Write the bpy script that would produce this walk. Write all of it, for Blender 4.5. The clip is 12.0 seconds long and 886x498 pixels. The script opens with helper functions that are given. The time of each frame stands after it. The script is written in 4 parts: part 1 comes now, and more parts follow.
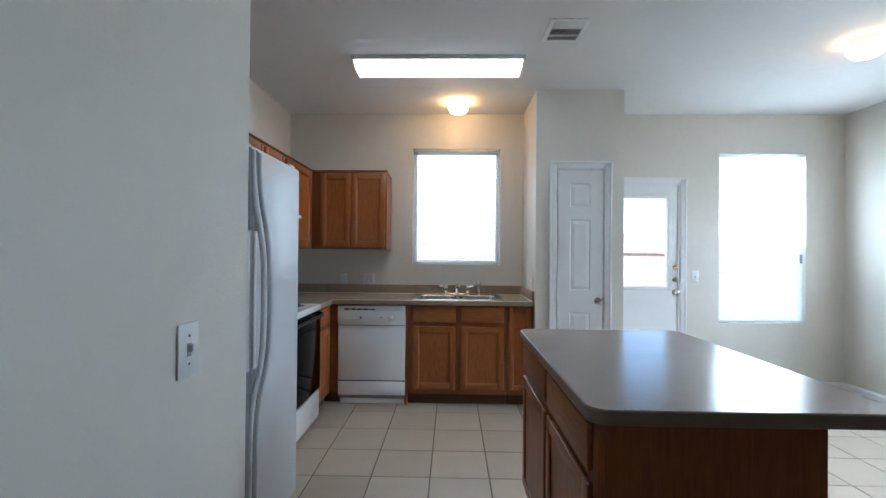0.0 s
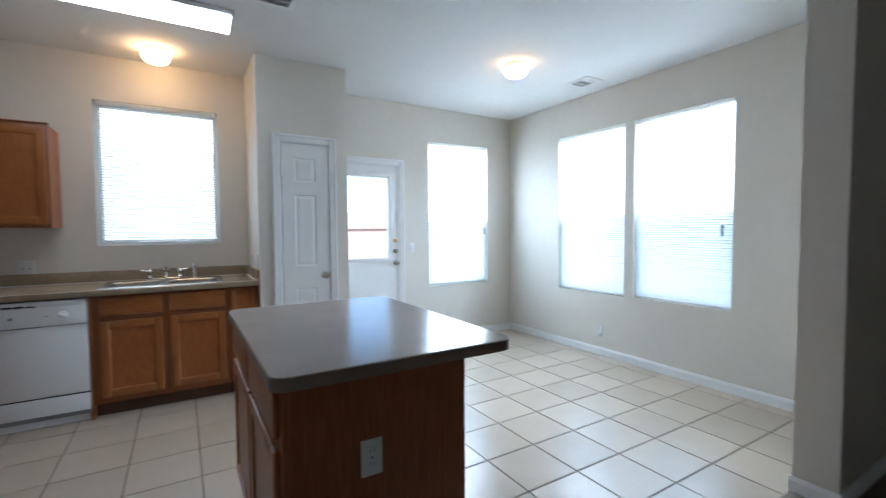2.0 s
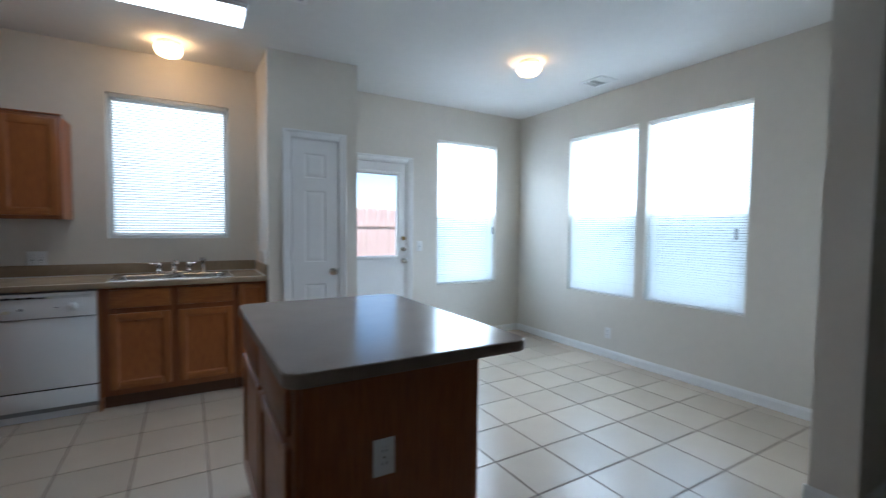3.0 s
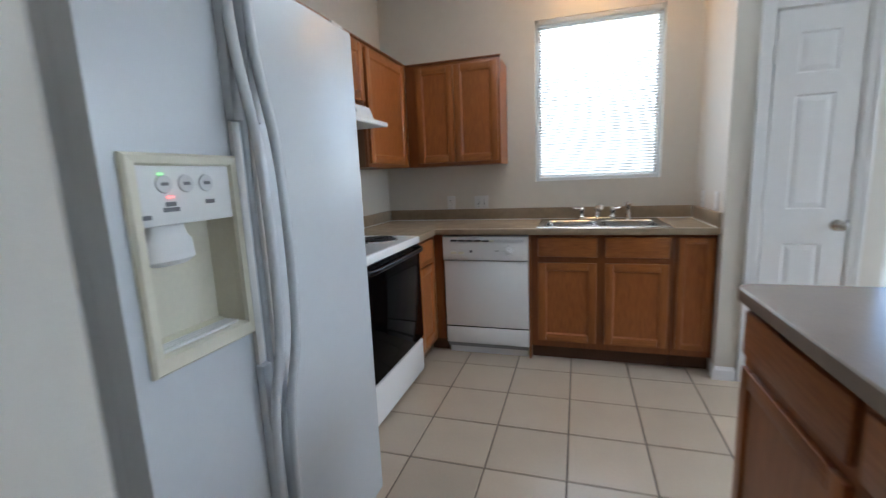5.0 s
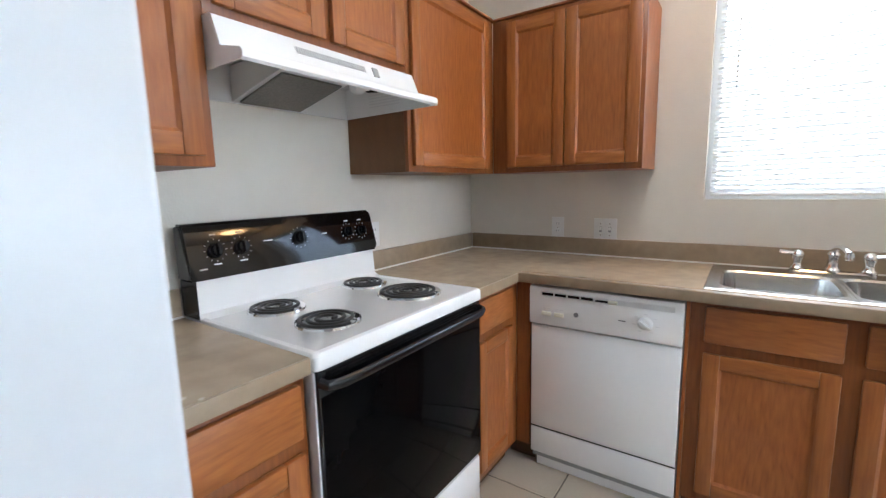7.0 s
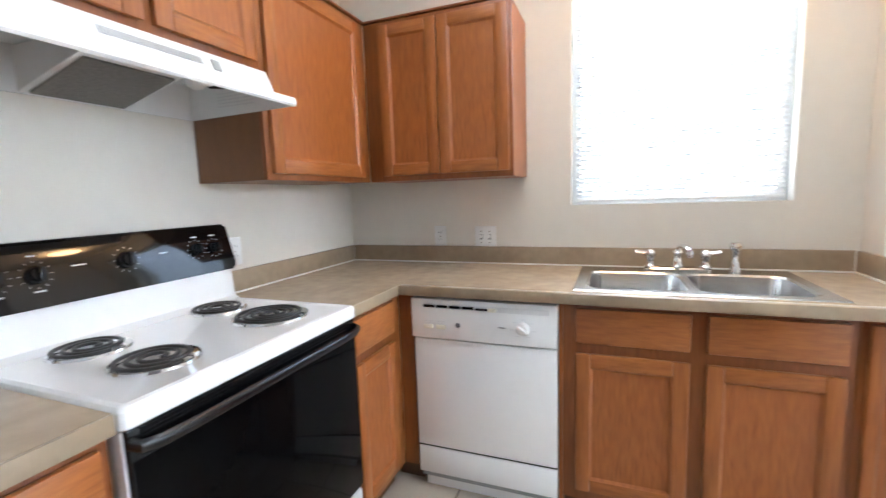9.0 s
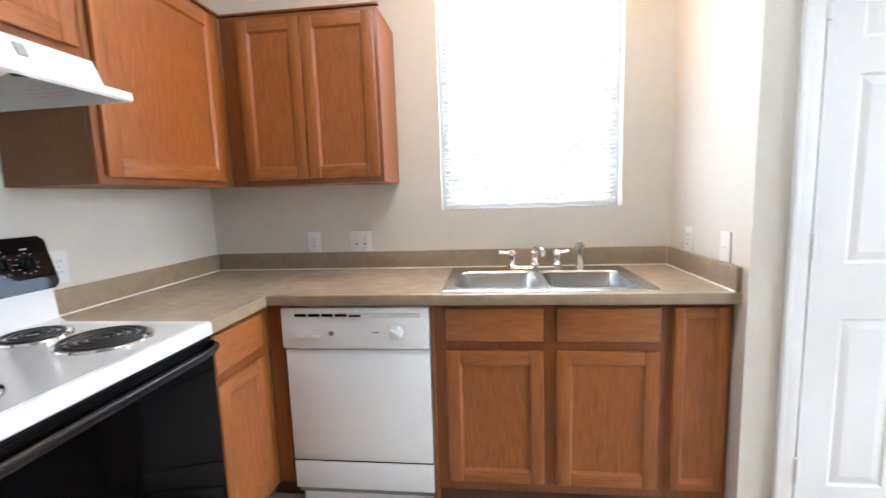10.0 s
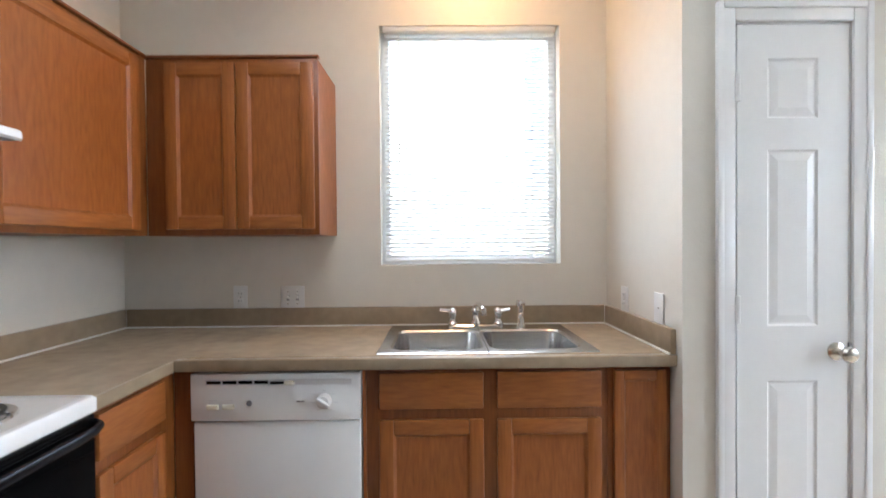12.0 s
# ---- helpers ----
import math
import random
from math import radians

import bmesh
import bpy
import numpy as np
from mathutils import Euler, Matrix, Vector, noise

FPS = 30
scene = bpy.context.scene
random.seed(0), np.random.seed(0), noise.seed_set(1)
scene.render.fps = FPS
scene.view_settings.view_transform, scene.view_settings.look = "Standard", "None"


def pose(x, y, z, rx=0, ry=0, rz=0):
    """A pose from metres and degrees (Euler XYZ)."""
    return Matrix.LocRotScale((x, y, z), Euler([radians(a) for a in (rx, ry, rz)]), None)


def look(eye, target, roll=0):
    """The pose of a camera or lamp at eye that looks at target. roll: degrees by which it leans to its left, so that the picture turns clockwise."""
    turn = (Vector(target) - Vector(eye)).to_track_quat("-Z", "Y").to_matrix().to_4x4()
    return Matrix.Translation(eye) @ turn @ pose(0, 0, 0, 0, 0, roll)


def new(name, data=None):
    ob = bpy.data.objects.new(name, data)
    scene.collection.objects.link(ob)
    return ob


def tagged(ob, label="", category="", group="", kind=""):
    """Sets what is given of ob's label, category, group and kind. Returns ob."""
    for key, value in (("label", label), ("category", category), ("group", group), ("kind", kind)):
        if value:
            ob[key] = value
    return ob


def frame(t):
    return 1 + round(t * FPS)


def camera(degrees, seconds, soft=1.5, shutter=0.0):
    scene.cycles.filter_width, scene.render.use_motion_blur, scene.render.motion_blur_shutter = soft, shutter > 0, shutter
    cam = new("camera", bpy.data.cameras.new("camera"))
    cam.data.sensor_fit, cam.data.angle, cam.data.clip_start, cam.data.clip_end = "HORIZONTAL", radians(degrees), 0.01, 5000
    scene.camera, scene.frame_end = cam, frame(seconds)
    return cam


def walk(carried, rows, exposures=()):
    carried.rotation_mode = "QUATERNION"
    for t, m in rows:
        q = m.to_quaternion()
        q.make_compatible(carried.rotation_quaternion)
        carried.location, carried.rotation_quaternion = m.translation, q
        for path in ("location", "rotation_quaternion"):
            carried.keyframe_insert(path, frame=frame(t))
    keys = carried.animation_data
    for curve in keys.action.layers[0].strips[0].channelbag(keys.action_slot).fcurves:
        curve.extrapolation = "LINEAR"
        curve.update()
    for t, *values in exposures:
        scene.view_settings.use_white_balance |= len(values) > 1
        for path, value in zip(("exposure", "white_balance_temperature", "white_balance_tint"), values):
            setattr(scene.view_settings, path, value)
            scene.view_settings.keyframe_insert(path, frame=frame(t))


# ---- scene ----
cam = camera(91.3, 12.0, soft=1.3, shutter=0.5)
PATH = [
    (0, (-0.003, 0.22, 1.34), (-0.044, 2.219, 1.354), 0.5),
    (0.5, (0.005, 0.218, 1.334), (0.028, 2.218, 1.314), 0.2),
    (1, (0.047, 0.215, 1.331), (0.306, 2.198, 1.286), -0.0),
    (1.5, (0.116, 0.188, 1.33), (0.799, 2.067, 1.268), -0.5),
    (2, (0.171, 0.159, 1.329), (1.205, 1.869, 1.237), -0.4),
    (2.5, (0.183, 0.156, 1.328), (1.328, 1.793, 1.229), 0.1),
    (3, (0.153, 0.201, 1.321), (1.167, 1.922, 1.226), 0.6),
    (3.5, (0.048, 0.314, 1.301), (0.59, 2.232, 1.129), -1.5),
    (3.7, (0.023, 0.385, 1.293), (0.361, 2.343, 1.063), -2.1),
    (5.3, (-0.093, 1.337, 1.276), (-0.834, 3.155, 0.894), -2.5),
    (5.5, (-0.088, 1.501, 1.256), (-0.921, 3.271, 0.84), -2.6),
    (6, (-0.096, 1.86, 1.287), (-1.127, 3.536, 0.928), -0.5),
    (6.5, (-0.179, 2.099, 1.28), (-1.28, 3.73, 0.923), -0.8),
    (6.7, (-0.225, 2.177, 1.3), (-1.357, 3.795, 0.984), -1.5),
    (8.3, (-0.279, 2.354, 1.282), (-1.354, 4.025, 1.051), -2.0),
    (8.5, (-0.266, 2.363, 1.284), (-1.254, 4.086, 1.052), -1.9),
    (9, (-0.219, 2.392, 1.285), (-0.944, 4.24, 1.037), -2.0),
    (9.5, (-0.185, 2.398, 1.288), (-0.647, 4.33, 1.052), -1.6),
    (10, (-0.153, 2.386, 1.292), (-0.378, 4.358, 1.043), -1.9),
    (10.5, (-0.135, 2.377, 1.287), (-0.222, 4.361, 1.052), -2.1),
    (11, (-0.143, 2.382, 1.326), (-0.195, 4.38, 1.255), -1.7),
    (11.5, (-0.141, 2.391, 1.346), (-0.163, 4.39, 1.417), -1.0),
    (12, (-0.122, 2.464, 1.317), (-0.101, 4.464, 1.291), -0.5),
]
EXPOSURES = [(0, 1.58, 5380, 10), (1.0, 1.7, 5280, 10), (1.5, 1.65, 5280, 10), (2.5, 1.35, 5280, 10), (3.5, 0.92, 5150, 10), (5.3, 1.95, 5730, 12), (6.0, 2.15, 5820, 12), (6.7, 2.45, 5790, 13), (8.3, 3.0, 5730, 13), (10.5, 2.97, 5850, 14), (11.5, 2.6, 5880, 14), (12, 2.4, 5850, 14)]
walk(cam, [(t, look(eye, target, roll)) for t, eye, target, roll in PATH], EXPOSURES)

# ---- world, sun, window light ----
world = bpy.data.worlds.new("world")
scene.world = world
world.use_nodes = True
wn = world.node_tree.nodes
sky = wn.new("ShaderNodeTexSky")
sky.sky_type, sky.sun_disc = "NISHITA", False
sky.sun_elevation, sky.sun_rotation = radians(58), radians(200)
world.node_tree.links.new(sky.outputs[0], wn["Background"].inputs[0])
wn["Background"].inputs[1].default_value = 0.15
sun = new("sun", bpy.data.lights.new("sun", "SUN"))
sun.data.energy, sun.data.angle, sun.data.color = 5.0, radians(0.5), (1.0, 0.95, 0.87)
sun.matrix_world = look((-6.4, -9.4, 16), (0, 0, 0))


def window_light(name, m, w, h, watts):
    """The sky's light in one window's opening."""
    lamp = new(name, bpy.data.lights.new(name, "AREA"))
    lamp.data.shape, lamp.data.size, lamp.data.size_y = "RECTANGLE", w, h
    lamp.data.energy, lamp.data.color = watts, (0.88, 0.95, 1.0)
    lamp.matrix_world = m


SKY_WATTS = 52.0
window_light("window_light_kitchen", look((0.04, 4.80, 1.80), (0.04, 3, 1.80)), 0.95, 1.25, SKY_WATTS * 0.06)
window_light("window_light_dining", look((3.09, 4.80, 1.48), (3.09, 3, 1.48)), 0.92, 1.78, SKY_WATTS * 0.95)
window_light("window_light_side_a", look((4.10, 3.31, 1.48), (3, 3.31, 1.48)), 0.92, 1.76, SKY_WATTS * 0.8)
window_light("window_light_side_b", look((4.10, 2.34, 1.48), (3, 2.34, 1.48)), 0.92, 1.76, SKY_WATTS * 0.8)


# ---- materials ----
def material(name, color, rough=0.5, metal=0.0, vary=0.06, scale=3.0, bump=0.0, bump_scale=200.0, stretch=(1, 1, 1), coat=0.0, rough_vary=0.025, fine_by=14):
    m = bpy.data.materials.new(name)
    m.use_nodes = True
    nt = m.node_tree
    n, l = nt.nodes, nt.links
    b = n["Principled BSDF"]
    b.inputs["Roughness"].default_value, b.inputs["Metallic"].default_value = rough, metal
    b.inputs["Coat Weight"].default_value = coat
    tc = n.new("ShaderNodeTexCoord")
    mp = n.new("ShaderNodeMapping")
    mp.inputs["Scale"].default_value = stretch
    l.new(tc.outputs["Object"], mp.inputs["Vector"])
    big, fine = n.new("ShaderNodeTexNoise"), n.new("ShaderNodeTexNoise")
    big.inputs["Scale"].default_value, big.inputs["Detail"].default_value = scale, 4
    fine.inputs["Scale"].default_value, fine.inputs["Detail"].default_value = scale * fine_by, 3
    add = n.new("ShaderNodeMath")
    add.operation = "MULTIPLY_ADD"
    add.inputs[1].default_value = 0.5
    half = n.new("ShaderNodeMath")
    half.operation = "MULTIPLY"
    half.inputs[1].default_value = 0.5
    for tex in (big, fine):
        l.new(mp.outputs[0], tex.inputs["Vector"])
    l.new(fine.outputs["Fac"], half.inputs[0])
    l.new(big.outputs["Fac"], add.inputs[0])
    l.new(half.outputs[0], add.inputs[2])
    ramp = n.new("ShaderNodeValToRGB")
    e = ramp.color_ramp.elements
    e[0].position, e[1].position = 0.33, 0.67
    e[0].color = (*[c * (1 - vary) for c in color], 1)
    e[1].color = (*[min(1, c * (1 + vary)) for c in color], 1)
    l.new(add.outputs[0], ramp.inputs[0])
    l.new(ramp.outputs[0], b.inputs["Base Color"])
    rr = n.new("ShaderNodeMapRange")
    rr.inputs["To Min"].default_value, rr.inputs["To Max"].default_value = max(0.02, rough - rough_vary), min(1, rough + rough_vary)
    l.new(big.outputs["Fac"], rr.inputs["Value"])
    l.new(rr.outputs[0], b.inputs["Roughness"])
    if bump:
        bt, bp = n.new("ShaderNodeTexNoise"), n.new("ShaderNodeBump")
        bt.inputs["Scale"].default_value, bt.inputs["Detail"].default_value = bump_scale, 3
        bp.inputs["Strength"].default_value, bp.inputs["Distance"].default_value = bump, 0.002
        l.new(mp.outputs[0], bt.inputs["Vector"])
        l.new(bt.outputs["Fac"], bp.inputs["Height"])
        l.new(bp.outputs[0], b.inputs["Normal"])
    return m


def oak(name, stretch, dark=1.0, gold=1.0):
    """Stained oak with cathedral grain along the short axis of stretch."""
    m = bpy.data.materials.new(name)
    m.use_nodes = True
    n, l = m.node_tree.nodes, m.node_tree.links
    b = n["Principled BSDF"]
    b.inputs["Coat Weight"].default_value, b.inputs["Coat Roughness"].default_value = 0.15, 0.3
    tc, mp, info = n.new("ShaderNodeTexCoord"), n.new("ShaderNodeMapping"), n.new("ShaderNodeObjectInfo")
    mp.inputs["Scale"].default_value = stretch
    shift = n.new("ShaderNodeVectorMath")
    shift.operation = "MULTIPLY_ADD"
    shift.inputs[1].default_value = (1, 1, 1)
    seven = n.new("ShaderNodeMath")
    seven.operation = "MULTIPLY"
    seven.inputs[1].default_value = 7.0
    l.new(info.outputs["Random"], seven.inputs[0])
    l.new(tc.outputs["Object"], shift.inputs[0])
    l.new(seven.outputs[0], shift.inputs[2])
    l.new(shift.outputs[0], mp.inputs["Vector"])
    warp = n.new("ShaderNodeTexNoise")
    warp.inputs["Scale"].default_value, warp.inputs["Detail"].default_value, warp.inputs["Distortion"].default_value = 0.55, 2, 0.5
    rings = n.new("ShaderNodeMath")
    rings.operation = "MULTIPLY"
    rings.inputs[1].default_value = 120
    sine = n.new("ShaderNodeMath")
    sine.operation = "SINE"
    pore = n.new("ShaderNodeTexNoise")
    pore.inputs["Scale"].default_value, pore.inputs["Detail"].default_value = 9, 5
    l.new(mp.outputs[0], warp.inputs["Vector"])
    l.new(mp.outputs[0], pore.inputs["Vector"])
    l.new(warp.outputs["Fac"], rings.inputs[0])
    l.new(rings.outputs[0], sine.inputs[0])
    mix = n.new("ShaderNodeMath")
    mix.operation = "MULTIPLY_ADD"
    mix.inputs[1].default_value = -0.10
    lift = n.new("ShaderNodeMath")
    lift.operation = "MULTIPLY_ADD"
    lift.inputs[1].default_value = lift.inputs[2].default_value = 0.5
    line = n.new("ShaderNodeMath")
    line.operation = "POWER"
    line.inputs[1].default_value = 4.0
    l.new(sine.outputs[0], lift.inputs[0])
    l.new(lift.outputs[0], line.inputs[0])
    l.new(line.outputs[0], mix.inputs[0])
    l.new(pore.outputs["Fac"], mix.inputs[2])
    ramp = n.new("ShaderNodeValToRGB")
    e = ramp.color_ramp.elements
    e[0].position, e[1].position = 0.10, 0.78
    e[0].color = (0.215 * dark, 0.058 * dark * gold, 0.0115 * dark * gold, 1)
    e[1].color = (0.385 * dark, 0.124 * dark * gold, 0.024 * dark * gold, 1)
    l.new(mix.outputs[0], ramp.inputs[0])
    l.new(ramp.outputs[0], b.inputs["Base Color"])
    rr = n.new("ShaderNodeMapRange")
    rr.inputs["To Min"].default_value, rr.inputs["To Max"].default_value = 0.5, 0.34
    l.new(pore.outputs["Fac"], rr.inputs["Value"])
    l.new(rr.outputs[0], b.inputs["Roughness"])
    bp = n.new("ShaderNodeBump")
    bp.inputs["Strength"].default_value, bp.inputs["Distance"].default_value = 0.15, 0.001
    l.new(pore.outputs["Fac"], bp.inputs["Height"])
    l.new(bp.outputs[0], b.inputs["Normal"])
    return m


def glowing(name, color, strength):
    m = bpy.data.materials.new(name)
    m.use_nodes = True
    b = m.node_tree.nodes["Principled BSDF"]
    b.inputs["Base Color"].default_value = (0.9, 0.9, 0.88, 1)
    b.inputs["Emission Color"].default_value, b.inputs["Emission Strength"].default_value = (*color, 1), strength
    return m


def see_through(name, tint, gloss=0.5):
    """Thin clear sheet: transparent, with a Fresnel sheen."""
    m = bpy.data.materials.new(name)
    m.use_nodes = True
    n, l = m.node_tree.nodes, m.node_tree.links
    t, g, mx, fr, k = (n.new("ShaderNode" + s) for s in ("BsdfTransparent", "BsdfGlossy", "MixShader", "Fresnel", "Math"))
    t.inputs[0].default_value = (*tint, 1)
    g.inputs["Roughness"].default_value = 0.02
    k.operation = "MULTIPLY"
    k.inputs[1].default_value = gloss
    l.new(fr.outputs[0], k.inputs[0])
    l.new(k.outputs[0], mx.inputs[0])
    l.new(t.outputs[0], mx.inputs[1])
    l.new(g.outputs[0], mx.inputs[2])
    l.new(mx.outputs[0], n["Material Output"].inputs[0])
    return m


def translucent(name, color, through_part):
    m = bpy.data.materials.new(name)
    m.use_nodes = True
    n, l = m.node_tree.nodes, m.node_tree.links
    d, t, mx = n.new("ShaderNodeBsdfDiffuse"), n.new("ShaderNodeBsdfTranslucent"), n.new("ShaderNodeMixShader")
    d.inputs[0].default_value = t.inputs[0].default_value = (*color, 1)
    mx.inputs[0].default_value = through_part
    l.new(d.outputs[0], mx.inputs[1])
    l.new(t.outputs[0], mx.inputs[2])
    l.new(mx.outputs[0], n["Material Output"].inputs[0])
    return m


def tile_material():
    """Glazed beige floor tile; each piece a little different."""
    m = material("floor_tile", (0.50, 0.42, 0.325), 0.25, vary=0.028, scale=6, bump=0.08, bump_scale=30)
    n, l = m.node_tree.nodes, m.node_tree.links
    b = n["Principled BSDF"]
    old = b.inputs["Base Color"].links[0].from_socket
    info, mr, mul = n.new("ShaderNodeObjectInfo"), n.new("ShaderNodeMapRange"), n.new("ShaderNodeVectorMath")
    mr.inputs["To Min"].default_value, mr.inputs["To Max"].default_value = 0.92, 1.06
    mul.operation = "SCALE"
    l.new(info.outputs["Random"], mr.inputs["Value"])
    l.new(old, mul.inputs[0])
    l.new(mr.outputs[0], mul.inputs["Scale"])
    l.new(mul.outputs[0], b.inputs["Base Color"])
    return m


PAINT = material("cream_wall_paint", (0.69, 0.652, 0.578), 0.62, vary=0.025, scale=1.2, bump=0.35, bump_scale=130)
CEIL = material("ceiling_paint", (0.74, 0.735, 0.715), 0.8, vary=0.02, scale=1.0, bump=0.4, bump_scale=110)
WHITE = material("white_trim_paint", (0.80, 0.80, 0.79), 0.34, vary=0.015, scale=2.0, bump=0.02, bump_scale=60)
OAK_V = oak("oak_upright_grain", (11, 11, 1.6))
OAK_X = oak("oak_level_grain_x", (1.6, 11, 11), 1.02, 1.06)
OAK_Y = oak("oak_level_grain_y", (11, 1.6, 11), 1.02, 1.06)
OAK_STILE = oak("oak_stile_grain", (11, 11, 0.9), 1.0, 1.05)
# Frame oak: redder stain, darkened further for the shade between doors.
OAK_FRAME = oak("oak_frame_stain_and_shade", (11, 11, 0.9), 0.74)
OAK_ISLE_V = oak("dark_oak_upright_grain", (11, 11, 0.9), 0.8)
OAK_ISLE_Y = oak("dark_oak_level_grain", (11, 0.9, 11), 0.8)
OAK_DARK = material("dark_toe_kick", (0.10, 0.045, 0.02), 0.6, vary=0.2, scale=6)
OAK_SIDE = material("brown_cabinet_side", (0.19, 0.088, 0.036), 0.5, vary=0.12, scale=5, stretch=(6, 6, 1), bump=0.1)
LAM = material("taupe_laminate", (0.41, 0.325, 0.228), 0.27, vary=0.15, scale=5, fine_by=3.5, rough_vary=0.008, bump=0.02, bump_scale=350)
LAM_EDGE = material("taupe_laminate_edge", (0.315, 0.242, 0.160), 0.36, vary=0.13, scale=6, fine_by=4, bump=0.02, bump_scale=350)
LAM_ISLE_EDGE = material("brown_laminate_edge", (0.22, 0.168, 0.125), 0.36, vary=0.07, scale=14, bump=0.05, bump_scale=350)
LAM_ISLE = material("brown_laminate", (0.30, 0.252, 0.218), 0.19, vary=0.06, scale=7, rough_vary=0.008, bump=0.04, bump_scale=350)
CAULK = material("white_caulk", (0.75, 0.73, 0.68), 0.5)
TILE = tile_material()
GROUT = material("dark_grout", (0.15, 0.122, 0.095), 0.85, vary=0.2, scale=20, bump=0.4, bump_scale=300)
CARPET = material("brown_carpet", (0.16, 0.12, 0.09), 0.95, vary=0.25, scale=30, bump=1.0, bump_scale=400)
ENAMEL = material("white_enamel", (0.80, 0.80, 0.79), 0.22, vary=0.012, scale=2, coat=0.3)
FRIDGE = material("white_fridge_skin", (0.62, 0.65, 0.675), 0.26, vary=0.012, scale=2, bump=0.12, bump_scale=420)
PLASTIC = material("white_plastic", (0.78, 0.78, 0.765), 0.35, vary=0.015, scale=6)
CREAM = material("yellowed_plastic", (0.72, 0.69, 0.56), 0.4, vary=0.04, scale=6)
GREYP = material("grey_plastic", (0.30, 0.31, 0.31), 0.45, vary=0.05, scale=6)
BLACK = material("black_enamel", (0.004, 0.004, 0.0045), 0.2, vary=0.1, scale=6)
OVENGLASS = material("black_oven_glass", (0.0018, 0.0018, 0.002), 0.07, vary=0.1, scale=3)
OVENGLASS.node_tree.nodes["Principled BSDF"].inputs["Specular IOR Level"].default_value = 0.05
BLACK.node_tree.nodes["Principled BSDF"].inputs["Specular IOR Level"].default_value = 0.3
BARBLACK = material("satin_black_bar", (0.005, 0.005, 0.007), 0.26, vary=0.1, scale=6)
GLOSSBLACK = material("gloss_black_panel", (0.004, 0.0038, 0.004), 0.06, vary=0.1, scale=6, rough_vary=0.01)
COIL = material("black_coil", (0.02, 0.019, 0.018), 0.42, vary=0.25, scale=30)
CHROME = material("chrome", (0.80, 0.80, 0.80), 0.10, metal=1.0, vary=0.02, scale=10)
STEEL = material("brushed_steel", (0.60, 0.60, 0.59), 0.24, metal=1.0, vary=0.03, scale=6)
NICKEL = material("satin_nickel", (0.56, 0.53, 0.48), 0.25, metal=1.0, vary=0.05, scale=20)
BRASS = material("brass", (0.66, 0.48, 0.20), 0.25, metal=1.0, vary=0.05, scale=20)
MESH = material("grease_filter_mesh", (0.20, 0.19, 0.175), 0.5, metal=0.6, vary=0.3, scale=120)
DUCT = material("duct_shade", (0.05, 0.05, 0.05), 0.8, vary=0.2, scale=8)
INK = material("grey_print", (0.16, 0.16, 0.17), 0.5)
PALEINK = material("pale_print", (0.65, 0.65, 0.65), 0.5)
SLAT = translucent("blind_vinyl", (0.88, 0.88, 0.86), 0.30)
# Same vinyl, greyed and less translucent: shade of the unlit slat faces in the colour.
SLAT_GREYED = translucent("greyed_blind_vinyl", (0.70, 0.685, 0.66), 0.075)
VALANCE = translucent("blind_valance_vinyl", (0.88, 0.88, 0.86), 0.6)
GLASS = see_through("window_glass", (0.96, 0.98, 0.98))
SCREEN = see_through("insect_screen", (0.43, 0.455, 0.47), 0.1)
TUBE = glowing("lit_fluorescent_diffuser", (0.95, 1.0, 0.97), 2.4)
BULB = glowing("lit_opal_glass", (1.0, 0.58, 0.25), 5.0)
BULB_SINK = glowing("lit_warm_opal_glass", (1.0, 0.56, 0.22), 8.5)
LED_RED = glowing("red_indicator", (1.0, 0.06, 0.03), 1.0)
LED_GREEN = glowing("green_indicator", (0.2, 1.0, 0.15), 0.7)
FENCE = material("cedar_fence", (0.50, 0.33, 0.28), 0.8, vary=0.25, scale=4, stretch=(8, 8, 1), bump=0.3, bump_scale=60)
GRASS = material("dry_lawn", (0.12, 0.13, 0.05), 0.95, vary=0.4, scale=8, bump=1.0, bump_scale=60)
SIDING = material("outside_brick_paint", (0.36, 0.27, 0.22), 0.85, vary=0.15, scale=6, bump=0.3, bump_scale=40)


# ---- mesh helpers ----
def box(bm, x0, x1, y0, y1, z0, z1, bevel=0.0, seg=2):
    m = Matrix.LocRotScale(((x0 + x1) / 2, (y0 + y1) / 2, (z0 + z1) / 2), None, (abs(x1 - x0), abs(y1 - y0), abs(z1 - z0)))
    v = bmesh.ops.create_cube(bm, size=1, matrix=m)["verts"]
    if bevel:
        edges = list({e for w in v for e in w.link_edges})
        bmesh.ops.bevel(bm, geom=edges, offset=bevel, segments=seg, affect="EDGES", profile=0.5, clamp_overlap=True)
    return bm


def B(*a, **k):
    return box(bmesh.new(), *a, **k)


def turned(bm, profile, m, n=28):
    """A turned body: profile of (radius, height) along the z of m."""
    rings = []
    for r, z in profile:
        if r < 1e-5:
            rings.append([bm.verts.new(m @ Vector((0, 0, z)))])
        else:
            rings.append([bm.verts.new(m @ Vector((r * math.cos(a * math.tau / n), r * math.sin(a * math.tau / n), z))) for a in range(n)])
    for p, q in zip(rings, rings[1:]):
        for i in range(n):
            j = (i + 1) % n
            if len(p) == 1 and len(q) > 1:
                bm.faces.new((p[0], q[i], q[j]))
            elif len(q) == 1 and len(p) > 1:
                bm.faces.new((p[i], p[j], q[0]))
            elif len(p) > 1:
                bm.faces.new((p[i], p[j], q[j], q[i]))
    return bm


